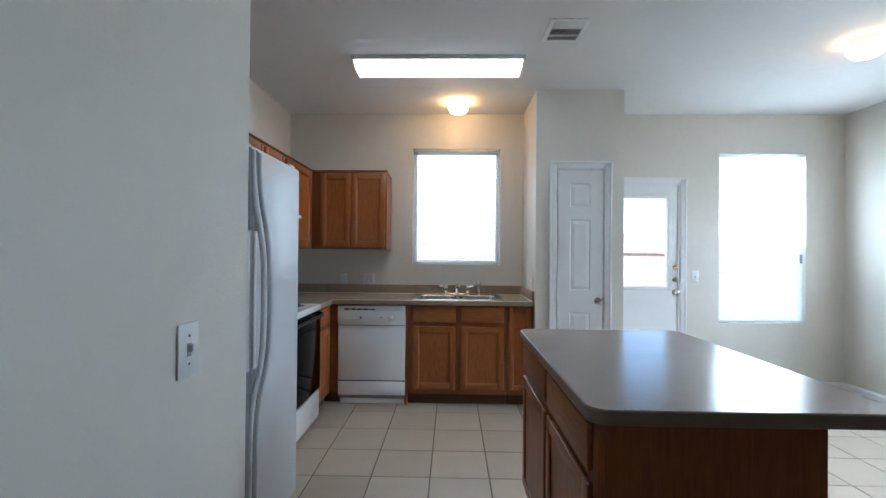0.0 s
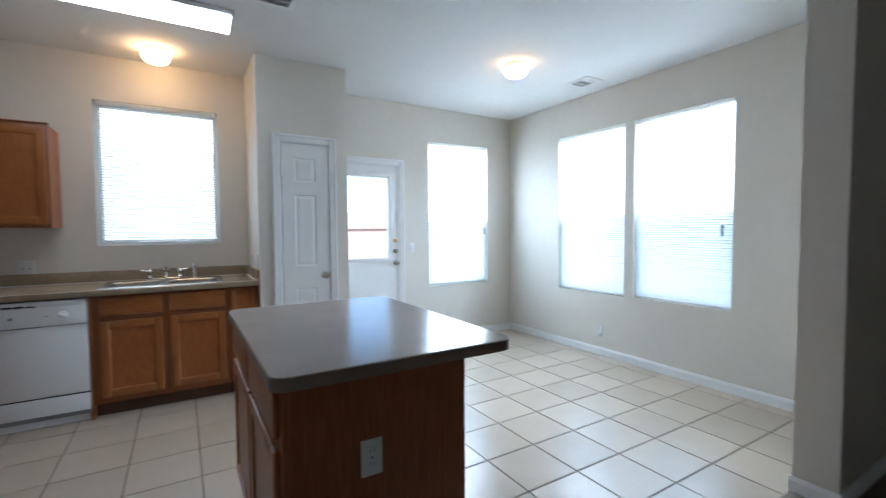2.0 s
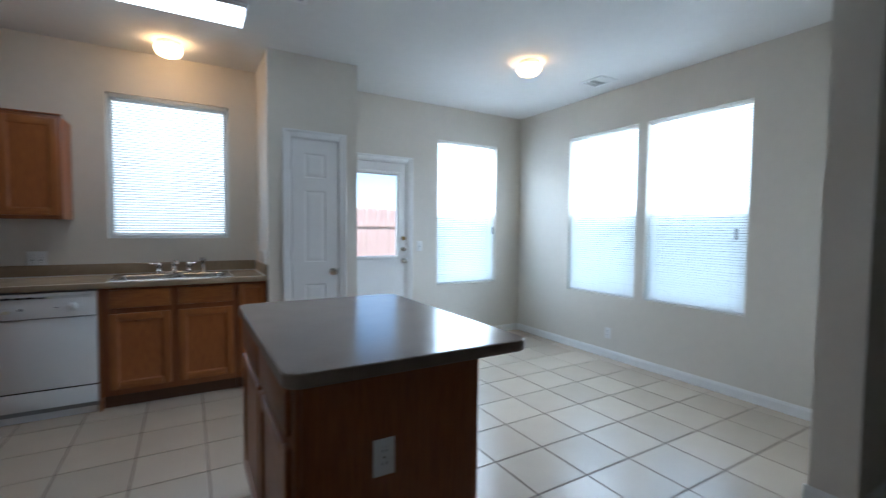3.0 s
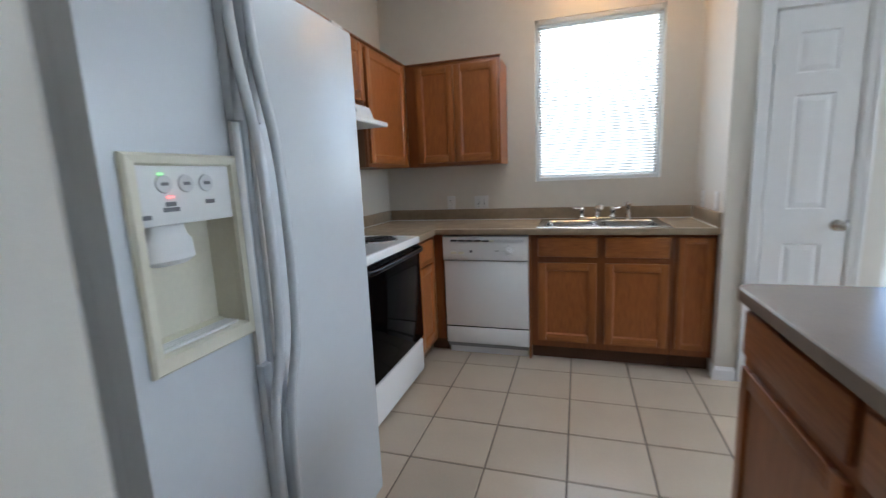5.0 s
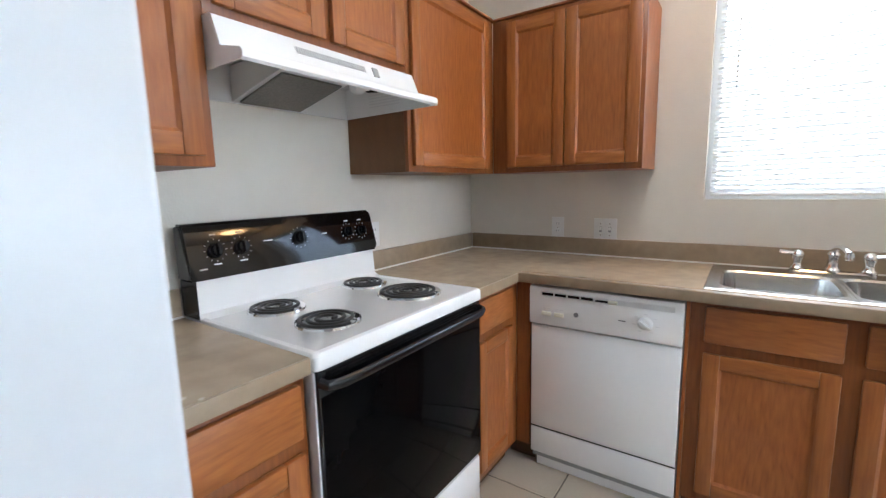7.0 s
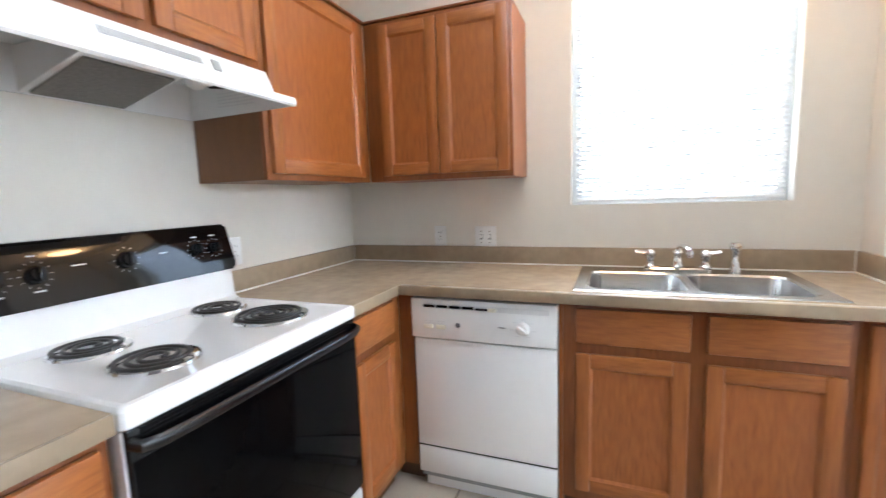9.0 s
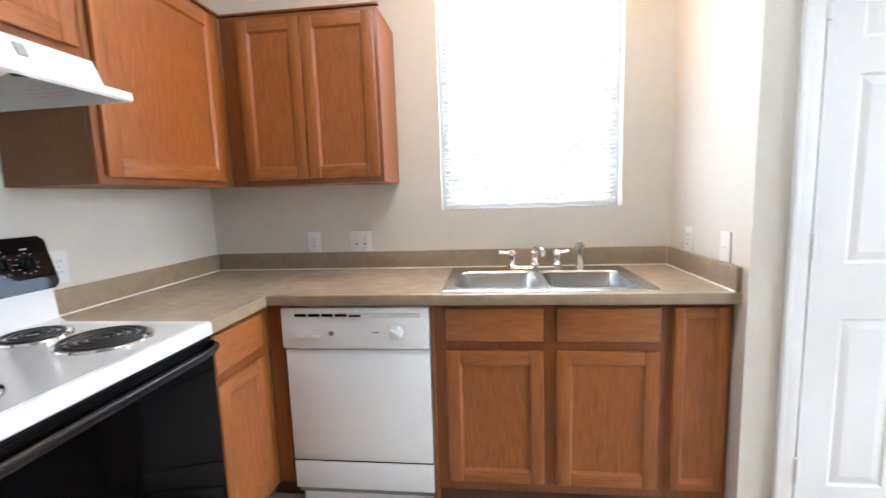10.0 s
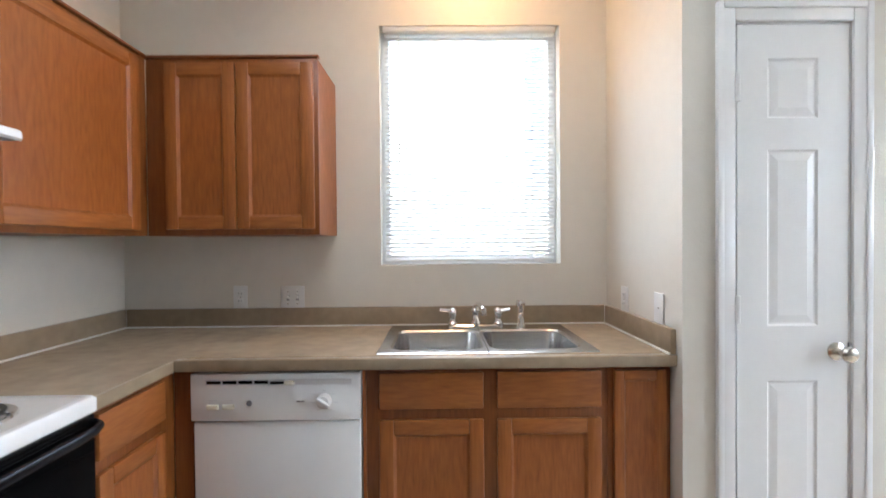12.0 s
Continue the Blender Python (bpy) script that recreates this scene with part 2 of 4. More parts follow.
def sweep(bm, pts, ru, rv=None, n=10, side=(0, 0, 1), caps=True):
    """A bar of oval section along pts; side is the way of the rv radius."""
    rv = rv or ru
    pts = [Vector(p) for p in pts]
    rings = []
    for i, p in enumerate(pts):
        d = (pts[min(i + 1, len(pts) - 1)] - pts[max(i - 1, 0)]).normalized()
        u = d.cross(Vector(side))
        u = u.normalized() if u.length > 1e-4 else Vector((1, 0, 0))
        w = u.cross(d).normalized()
        rings.append([bm.verts.new(p + u * ru * math.cos(a * math.tau / n) + w * rv * math.sin(a * math.tau / n)) for a in range(n)])
    for p, q in zip(rings, rings[1:]):
        for i in range(n):
            bm.faces.new((p[i], p[(i + 1) % n], q[(i + 1) % n], q[i]))
    if caps:
        bm.faces.new(rings[0])
        bm.faces.new(rings[-1])
    return bm


def loop_rr(bm, x0, x1, y0, y1, r, z, n=6):
    out = []
    for cx, cy, a0 in ((x1 - r, y1 - r, 0), (x0 + r, y1 - r, 90), (x0 + r, y0 + r, 180), (x1 - r, y0 + r, 270)):
        for k in range(n + 1):
            a = radians(a0 + 90 * k / n)
            out.append(bm.verts.new((cx + r * math.cos(a), cy + r * math.sin(a), z)))
    return out


def loft(bm, loops, cap0=False, cap1=False):
    for p, q in zip(loops, loops[1:]):
        for i in range(len(p)):
            j = (i + 1) % len(p)
            bm.faces.new((p[i], p[j], q[j], q[i]))
    if cap0:
        bm.faces.new(loops[0])
    if cap1:
        bm.faces.new(loops[-1])
    return bm


def prism(bm, outline, axis, a, b):
    """An outline in the other two axes, drawn out along axis from a to b."""
    def at(p, s):
        return Vector((s, p[0], p[1])) if axis == "x" else Vector((p[0], s, p[1])) if axis == "y" else Vector((p[0], p[1], s))
    lo, hi = [bm.verts.new(at(p, a)) for p in outline], [bm.verts.new(at(p, b)) for p in outline]
    return loft(bm, [lo, hi], True, True)


def mesh_of(name, bm, mat, base, smooth):
    bmesh.ops.recalc_face_normals(bm, faces=bm.faces)
    bmesh.ops.translate(bm, vec=-Vector(base), verts=bm.verts)
    me = bpy.data.meshes.new(name)
    bm.to_mesh(me)
    bm.free()
    me.materials.append(mat)
    if smooth:
        me.shade_smooth()
        me.set_sharp_from_angle(angle=radians(38))
    return me


def thing(name, base, label, category, group="", kind=""):
    ob = new(name)
    ob.empty_display_size = 0.1
    ob.location = base
    return tagged(ob, label, category, group, kind)


def place_of(ob):
    v = Vector(ob.location)
    while ob.parent:
        ob = ob.parent
        v += ob.location
    return v


def part(name, bm, mat, parent, label="", smooth=True):
    ob = new(name, mesh_of(name, bm, mat, place_of(parent), smooth))
    ob.parent = parent
    return tagged(ob, label)


def solid(name, bm, mat, label="", category="", kind="", group="", smooth=False, base=(0, 0, 0)):
    ob = new(name, mesh_of(name, bm, mat, base, smooth))
    ob.location = base
    return tagged(ob, label, category, group, kind)


def wall_bm(axis, a0, a1, t0, t1, z0, z1, holes=()):
    """A wall along axis from a0 to a1, t0 to t1 thick, with openings (a, b, low, high)."""
    bm = bmesh.new()
    cuts_a = sorted({a0, a1, *[h[0] for h in holes], *[h[1] for h in holes]})
    cuts_z = sorted({z0, z1, *[h[2] for h in holes], *[h[3] for h in holes]})
    cells = {(i, k) for i in range(len(cuts_a) - 1) for k in range(len(cuts_z) - 1)
             if not any(h[0] < (cuts_a[i] + cuts_a[i + 1]) / 2 < h[1] and h[2] < (cuts_z[k] + cuts_z[k + 1]) / 2 < h[3] for h in holes)}
    def v(a, t, z):
        return bm.verts.new((a, t, z) if axis == "x" else (t, a, z))
    for i, k in cells:
        a, b, lo, hi = cuts_a[i], cuts_a[i + 1], cuts_z[k], cuts_z[k + 1]
        for t in (t0, t1):
            bm.faces.new((v(a, t, lo), v(b, t, lo), v(b, t, hi), v(a, t, hi)))
        if (i - 1, k) not in cells:
            bm.faces.new((v(a, t0, lo), v(a, t1, lo), v(a, t1, hi), v(a, t0, hi)))
        if (i + 1, k) not in cells:
            bm.faces.new((v(b, t0, lo), v(b, t1, lo), v(b, t1, hi), v(b, t0, hi)))
        if (i, k - 1) not in cells:
            bm.faces.new((v(a, t0, lo), v(b, t0, lo), v(b, t1, lo), v(a, t1, lo)))
        if (i, k + 1) not in cells:
            bm.faces.new((v(a, t0, hi), v(b, t0, hi), v(b, t1, hi), v(a, t1, hi)))
    bmesh.ops.remove_doubles(bm, verts=bm.verts, dist=1e-5)
    return bm


# ---- the structure ----
H = 2.74
BACK, LEFT, RIGHT, FRONT = 4.60, -1.66, 3.897, 1.05
KW = (-0.405, 0.482, 1.212, 2.385)
W1 = (2.662, 3.518, 0.655, 2.352)
W2 = (2.878, 3.748, 0.645, 2.348)
W3 = (1.900, 2.778, 0.655, 2.348)
DOOR = (1.455, 2.280, -0.01, 2.052)
PAN_X0, PAN_X1, PAN_Y = 0.712, 1.458, 3.936
PDOOR = (0.888, 1.292, -0.01, 2.060)
HALL_X, HALL_END = -0.565, 1.40
COL_X, COL_Y0, COL_Y1 = 2.757, 0.887, 1.068

S = dict(kind="structure")
solid("wall_north", wall_bm("x", LEFT - 0.15, RIGHT + 0.15, BACK, BACK + 0.14, -0.1, H, [KW, W1, DOOR]), PAINT, "cream painted wall with two windows and back door", "wall", **S)
solid("wall_west", wall_bm("y", HALL_END - 0.1, BACK, LEFT - 0.14, LEFT, -0.1, H), PAINT, "cream painted wall behind the kitchen units", "wall", **S)
solid("wall_east", wall_bm("y", COL_Y1, BACK, RIGHT, RIGHT + 0.14, -0.1, H, [W2, W3]), PAINT, "cream painted wall with two tall windows", "wall", **S)
solid("wall_pantry_front", wall_bm("x", PAN_X0, PAN_X1, PAN_Y, PAN_Y + 0.1, -0.1, H, [PDOOR]), PAINT, "cream painted pantry wall round narrow door", "wall", **S)
solid("wall_pantry_side", wall_bm("y", PAN_Y + 0.1, BACK, PAN_X0, PAN_X0 + 0.1, -0.1, H), PAINT, "cream painted pantry side wall beside the sink", "wall", **S)
solid("wall_pantry_far_side", wall_bm("y", PAN_Y + 0.1, BACK, PAN_X1 - 0.1, PAN_X1, -0.1, H), PAINT, "cream painted pantry side wall beside back door", "wall", **S)
solid("wall_hall", wall_bm("y", -3.2, HALL_END, HALL_X - 0.12, HALL_X, -0.1, H), PAINT, "cream painted wall with light switch beside refrigerator", "wall", **S)
solid("wall_alcove", wall_bm("x", LEFT, HALL_X - 0.12, HALL_END - 0.1, HALL_END, -0.1, H), PAINT, "cream painted wall closing the refrigerator alcove", "wall", **S)
solid("wall_dining_end", wall_bm("x", COL_X, 4.25, COL_Y0, COL_Y1, -0.1, H), PAINT, "cream painted wall end between dining and living room", "wall", **S)
solid("wall_living_east", wall_bm("y", -3.2, COL_Y0, 4.13, 4.27, -0.1, H), PAINT, "cream wall of the dark living room", "wall", **S)
# Unseen wall behind the camera, set near to bounce more light back.
solid("wall_south", wall_bm("x", HALL_X - 0.12, 4.27, -3.34, -3.2, -0.1, H), PAINT, "unseen cream wall closing the living room, set near for bounce light", "wall", **S)
solid("ceiling", B(LEFT - 0.15, 4.28, -3.34, BACK + 0.14, H, H + 0.2), CEIL, "white textured ceiling", "ceiling", **S)
solid("floor_carpet", B(HALL_X - 0.12, 4.28, -3.34, FRONT, -0.2, 0.004), CARPET, "dark brown carpet of the living room", "carpet", **S)
floor = solid("floor", B(LEFT, RIGHT, FRONT, BACK, -0.2, -0.004), GROUT, "beige ceramic tile floor with dark grout joints", "floor", **S)
solid("ground", B(-90, 90, -90, 90, -0.5, -0.2), GRASS, "dry lawn behind the house", "ground", **S)
solid("threshold_strip", prism(bmesh.new(), [(FRONT - 0.03, 0.004), (FRONT + 0.03, -0.003), (FRONT + 0.02, 0.008), (FRONT - 0.02, 0.011)], "x", HALL_X, COL_X), NICKEL, "metal strip between tile and carpet", "threshold", **S)


def baseboard(axis, a, b, t, out):
    """A moulded skirting board; out is +1 or -1, the way into the room."""
    o = [(t, 0), (t + out * 0.014, 0), (t + out * 0.014, 0.062), (t + out * 0.009, 0.074), (t + out * 0.006, 0.082), (t, 0.082)]
    if axis == "x":
        return solid("baseboard", prism(bmesh.new(), o, "x", a, b), WHITE, "white painted baseboard", "baseboard", **S)
    bm = bmesh.new()
    lo, hi = [bm.verts.new((p[0], a, p[1])) for p in o], [bm.verts.new((p[0], b, p[1])) for p in o]
    return solid("baseboard", loft(bm, [lo, hi], True, True), WHITE, "white painted baseboard", "baseboard", **S)


baseboard("x", 2.362, RIGHT, BACK, -1)
baseboard("y", COL_Y1, BACK - 0.014, RIGHT, -1)
baseboard("x", COL_X, RIGHT - 0.014, COL_Y1, 1)
baseboard("y", COL_Y0 - 0.014, COL_Y1 + 0.014, COL_X, -1)
baseboard("x", COL_X, 4.13, COL_Y0, -1)
baseboard("y", -3.2, COL_Y0 - 0.014, 4.13, -1)
baseboard("y", -3.2, HALL_END, HALL_X, 1)
baseboard("x", PAN_X0, 0.82, PAN_Y, -1)
baseboard("y", PAN_Y - 0.014, 3.99, PAN_X0, -1)
baseboard("x", 1.357, PAN_X1, PAN_Y, -1)
baseboard("y", PAN_Y - 0.014, BACK, PAN_X1, 1)


# ---- windows and blinds ----
def window(name, axis, a0, a1, z0, z1, wall_t, label, screen):
    """A single-hung vinyl window in an opening, facing outwards (+y or +x)."""
    def bx(a, b, t, u, lo, hi, bevel=0.004):
        return B(a, b, wall_t + t, wall_t + u, lo, hi, bevel=bevel) if axis == "x" else B(wall_t + t, wall_t + u, a, b, lo, hi, bevel=bevel)
    w = thing(name, ((a0 + a1) / 2, wall_t + 0.1, z0) if axis == "x" else (wall_t + 0.1, (a0 + a1) / 2, z0), label, "window", kind="structure")
    zm = (z0 + z1) / 2 - 0.03
    fr = bmesh.new()
    f = 0.04
    def add(bm2, a, b, t, u, lo, hi):
        if axis == "x":
            box(bm2, a, b, wall_t + t, wall_t + u, lo, hi, bevel=0.004)
        else:
            box(bm2, wall_t + t, wall_t + u, a, b, lo, hi, bevel=0.004)
    add(fr, a0, a0 + f, 0.075, 0.135, z0, z1)
    add(fr, a1 - f, a1, 0.075, 0.135, z0, z1)
    add(fr, a0 + f, a1 - f, 0.075, 0.135, z0, z0 + f)
    add(fr, a0 + f, a1 - f, 0.075, 0.135, z1 - f, z1)
    part("window_frame", fr, WHITE, w)
    sashes = [(z0 + f, z1 - f, 0.10)]
    if screen:
        part("meeting_rail", bx(a0 + f, a1 - f, 0.08, 0.125, zm - 0.014, zm + 0.014), WHITE, w)
        sashes = [(z0 + f, zm - 0.014, 0.10), (zm + 0.014, z1 - f, 0.115)]
    for lo, hi, t in sashes:
        p = part("pane", bx(a0 + f, a1 - f, t, t + 0.004, lo, hi, bevel=0), GLASS, w, smooth=False)
        p.visible_shadow = False
    if screen:
        part("insect_screen", bx(a0 + f, a1 - f, 0.131, 0.1325, z0 + f, zm, bevel=0), SCREEN, w, "grey insect screen over lower sash", smooth=False)
    return w


window("window_1", "x", *KW, BACK, "white vinyl window over the kitchen sink", False)
window("window_2", "x", *W1, BACK, "tall white vinyl window beside back door", True)
window("window_3", "y", *W2, RIGHT, "tall white vinyl window in dining area", True)
window("window_4", "y", *W3, RIGHT, "tall white vinyl window in dining area", True)


def blind(axis, a0, a1, z0, z1, wall_t, label, drop, wand_at, tilt, tassel=0, vinyl=None, inset=0.010):
    """A closed white mini blind: headrail, slats on cords, bottom rail, wand."""
    a0, a1 = a0 + inset, a1 - inset
    mid = (a0 + a1) / 2
    base = (mid, wall_t + 0.035, z0) if axis == "x" else (wall_t + 0.035, mid, z0)
    b = thing("window_blind", base, label, "blind", "white mini blinds")
    half = (a1 - a0) / 2
    def add(bm, a, c, t, u, lo, hi, bevel=0.002):
        return box(bm, a, c, wall_t + t, wall_t + u, lo, hi, bevel=bevel) if axis == "x" else box(bm, wall_t + t, wall_t + u, a, c, lo, hi, bevel=bevel)
    part("headrail", add(bmesh.new(), a0, a1, 0.018, 0.052, z1 - 0.034, z1 - 0.004), VALANCE, b)
    part("valance", add(bmesh.new(), a0 - 0.004, a1 + 0.004, 0.004, 0.008, z1 - 0.030, z1 - 0.002), VALANCE, b, "white valance strip lit through")
    low = z0 + drop
    part("bottom_rail", add(bmesh.new(), a0, a1, 0.022, 0.048, low, low + 0.016, 0.004), PLASTIC, b)
    for a in (a0 + 0.11, a1 - 0.11):
        part("cord", add(bmesh.new(), a - 0.0012, a + 0.0012, 0.021, 0.0225, low, z1 - 0.03, 0), PALEINK, b, smooth=False)
    part("tilt_wand", add(bmesh.new(), wand_at - 0.003, wand_at + 0.003, 0.010, 0.016, z1 - 0.70, z1 - 0.03, 0.0015), PLASTIC, b)
    if tassel:
        part("cord_cleat", add(bmesh.new(), tassel - 0.011, tassel + 0.011, 0.004, 0.018, 1.255, 1.345, 0.004), GREYP, b, "grey cord tassel")
    me = None
    z = low + 0.03
    while z < z1 - 0.042:
        if me is None:
            bm = bmesh.new()
            secs = []
            for k in range(4):
                s = (k / 3 - 0.5) * 0.0255
                bow = 0.0022 * (1 - (2 * k / 3 - 1) ** 2)
                dt, dz = s * math.cos(tilt) + bow * math.sin(tilt), s * math.sin(tilt) - bow * math.cos(tilt)
                secs.append([bm.verts.new((-half, dt, dz) if axis == "x" else (dt, -half, dz)), bm.verts.new((half, dt, dz) if axis == "x" else (dt, half, dz))])
            for p, q in zip(secs, secs[1:]):
                bm.faces.new((p[0], p[1], q[1], q[0]))
            me = bpy.data.meshes.new("slat")
            bm.to_mesh(me)
            bm.free()
            me.materials.append(vinyl or SLAT)
            me.shade_smooth()
        s = new("slat", me)
        s.parent, s.location = b, (0, 0, z - z0)
        s.rotation_euler = (0, random.uniform(-0.0015, 0.0015), 0) if axis == "x" else (random.uniform(-0.0015, 0.0015), 0, 0)
        z += 0.0215
    return b


TILT = radians(47)
blind("x", *KW, BACK, "white mini blind lowered over kitchen window", 0.012, -0.31, radians(36), 0, SLAT_GREYED, 0.022)
blind("x", *W1, BACK, "white mini blind lowered over window by back door", 0.012, 2.76, TILT, 3.478)
blind("y", *W2, RIGHT, "white mini blind lowered over dining window", 0.008, 3.64, TILT)
blind("y", *W3, RIGHT, "white mini blind lowered over wide dining window", 0.008, 2.68, TILT, 1.985)


# ---- doors ----
def casing(axis_parent, x0, x1, z1, y, w=0.064):
    """A moulded door casing of three mitred lengths on the face y."""
    for nm, a, b, lo, hi in (("casing_upright", x0 - w, x0, 0, z1 + w), ("casing_upright", x1, x1 + w, 0, z1 + w), ("casing_head", x0, x1, z1, z1 + w)):
        bm = B(a, b, y - 0.013, y, lo, hi, bevel=0.004)
        if nm == "casing_upright":
            out = a if a < x0 else b
            s = 1 if a < x0 else -1
            box(bm, min(out, out + s * 0.022), max(out, out + s * 0.022), y - 0.019, y - 0.012, lo, hi, bevel=0.004)
        else:
            box(bm, a - 0.041, b + 0.041, y - 0.019, y - 0.012, hi - 0.022, hi, bevel=0.004)
        part(nm, bm, WHITE, axis_parent)


def raised_panel(bm, x0, x1, z0, z1, y):
    """A moulded panel: a groove sunk round a raised field; the door's face is at y, facing -y."""
    steps = ((0, 0), (0.006, 0.0045), (0.011, 0.005), (0.036, 0.001))
    loops = [[bm.verts.new((a, y + d, c)) for a, c in ((x0 + i, z0 + i), (x1 - i, z0 + i), (x1 - i, z1 - i), (x0 + i, z1 - i))] for i, d in steps]
    loft(bm, loops, False, True)


def door_leaf(bm, x0, x1, y, thick, z0, z1, panels):
    """A door face with panel openings, and its edges and back."""
    xs = sorted({x0, x1, *[p[0] for p in panels], *[p[1] for p in panels]})
    zs = sorted({z0, z1, *[p[2] for p in panels], *[p[3] for p in panels]})
    for a, b in zip(xs, xs[1:]):
        for lo, hi in zip(zs, zs[1:]):
            if not any(p[0] <= a and b <= p[1] and p[2] <= lo and hi <= p[3] for p in panels):
                bm.faces.new([bm.verts.new(c) for c in ((a, y, lo), (b, y, lo), (b, y, hi), (a, y, hi))])
    f = [bm.verts.new((a, y, c)) for a, c in ((x0, z0), (x1, z0), (x1, z1), (x0, z1))]
    g = [bm.verts.new((a, y + thick, c)) for a, c in ((x0, z0), (x1, z0), (x1, z1), (x0, z1))]
    loft(bm, [f, g], False, True)
    return bm


def knob(parent, x, y, z, mat=NICKEL, name="door_knob", r=1.0):
    m = Matrix.Translation((x, y, z)) @ Matrix.Rotation(radians(90), 4, "X")
    prof = [(0.0, 0), (0.031, 0), (0.031, 0.004), (0.024, 0.009), (0.011, 0.012), (0.0105, 0.028), (0.016, 0.034), (0.0255, 0.042), (0.027, 0.052), (0.022, 0.060), (0.010, 0.064), (0, 0.065)]
    part(name, turned(bmesh.new(), [(a * r, b * r) for a, b in prof], m), mat, parent, "satin nickel knob" if mat is NICKEL else "brass bolt rose")


def hinge(parent, x, y, z):
    bm = turned(bmesh.new(), [(0, -0.046), (0.009, -0.046), (0.009, 0.046), (0, 0.046)], Matrix.Translation((x, y - 0.007, z)), 14)
    box(bm, x, x + 0.016, y - 0.002, y, z - 0.044, z + 0.044)
    part("hinge", bm, PLASTIC, parent, "painted hinge")


pd = thing("door_1", (1.094, PAN_Y, 0), "narrow white moulded-panel pantry door, closed", "door", kind="structure")
jb = B(PDOOR[0], PDOOR[0] + 0.006, PAN_Y - 0.001, PAN_Y + 0.1, 0, 2.06)
box(jb, PDOOR[1] - 0.006, PDOOR[1], PAN_Y - 0.001, PAN_Y + 0.1, 0, 2.06)
box(jb, PDOOR[0], PDOOR[1], PAN_Y - 0.001, PAN_Y + 0.1, 2.054, 2.06)
part("jamb", jb, WHITE, pd)
PP = [(1.002, 1.176, 1.734, 1.936), (1.002, 1.176, 1.024, 1.626), (1.002, 1.176, 0.23, 0.835)]
lf = door_leaf(bmesh.new(), 0.898, 1.282, PAN_Y - 0.004, 0.035, 0.008, 2.051, PP)
for p in PP:
    raised_panel(lf, *p, PAN_Y - 0.004)
part("leaf", lf, WHITE, pd, smooth=False)
casing(pd, PDOOR[0], PDOOR[1], 2.060, PAN_Y)
for z in (1.834, 1.083, 0.29):
    hinge(pd, 0.893, PAN_Y - 0.006, z)
knob(pd, 1.240, PAN_Y - 0.004, 0.935)
part("strike_plate", B(1.280, 1.286, PAN_Y - 0.012, PAN_Y - 0.002, 0.91, 0.965), INK, pd, "dark strike plate")

bd = thing("door_2", (1.88, BACK, 0), "white half-glazed back door, closed, with two deadbolts", "door", kind="structure")
jb = B(DOOR[0], DOOR[0] + 0.02, BACK - 0.001, BACK + 0.14, -0.01, 2.052)
box(jb, DOOR[1] - 0.02, DOOR[1], BACK - 0.001, BACK + 0.14, -0.01, 2.052)
box(jb, DOOR[0] + 0.02, DOOR[1] - 0.02, BACK - 0.001, BACK + 0.14, 2.034, 2.052)
part("jamb", jb, WHITE, bd)
GX0, GX1, GZ0, GZ1 = 1.575, 2.172, 1.002, 1.912
lf = bmesh.new()
for a, b, lo, hi in ((1.478, GX0, 0.012, 2.030), (GX1, 2.257, 0.012, 2.030), (GX0, GX1, 0.012, GZ0), (GX0, GX1, GZ1, 2.030)):
    box(lf, a, b, BACK + 0.012, BACK + 0.056, lo, hi)
part("leaf", lf, WHITE, bd, smooth=False)
lt = bmesh.new()
for a, b, lo, hi in ((GX0 - 0.025, GX0 + 0.012, GZ0 - 0.025, GZ1 + 0.025), (GX1 - 0.012, GX1 + 0.025, GZ0 - 0.025, GZ1 + 0.025), (GX0 + 0.012, GX1 - 0.012, GZ0 - 0.025, GZ0 + 0.012), (GX0 + 0.012, GX1 - 0.012, GZ1 - 0.012, GZ1 + 0.025)):
    box(lt, a, b, BACK + 0.002, BACK + 0.066, lo, hi, bevel=0.005)
part("lite_frame", lt, WHITE, bd)
pn = part("pane", B(GX0, GX1, BACK + 0.03, BACK + 0.036, GZ0, GZ1), GLASS, bd, smooth=False)
pn.visible_shadow = False
casing(bd, DOOR[0], DOOR[1], 2.044, BACK, 0.060)
knob(bd, 2.238, BACK + 0.012, 0.955)
knob(bd, 2.232, BACK + 0.012, 1.085, NICKEL, "deadbolt", 0.8)
knob(bd, 2.232, BACK + 0.012, 1.205, BRASS, "deadbolt", 0.7)
part("door_sill", B(DOOR[0] + 0.02, DOOR[1] - 0.02, BACK, BACK + 0.14, -0.02, 0.01), NICKEL, bd)


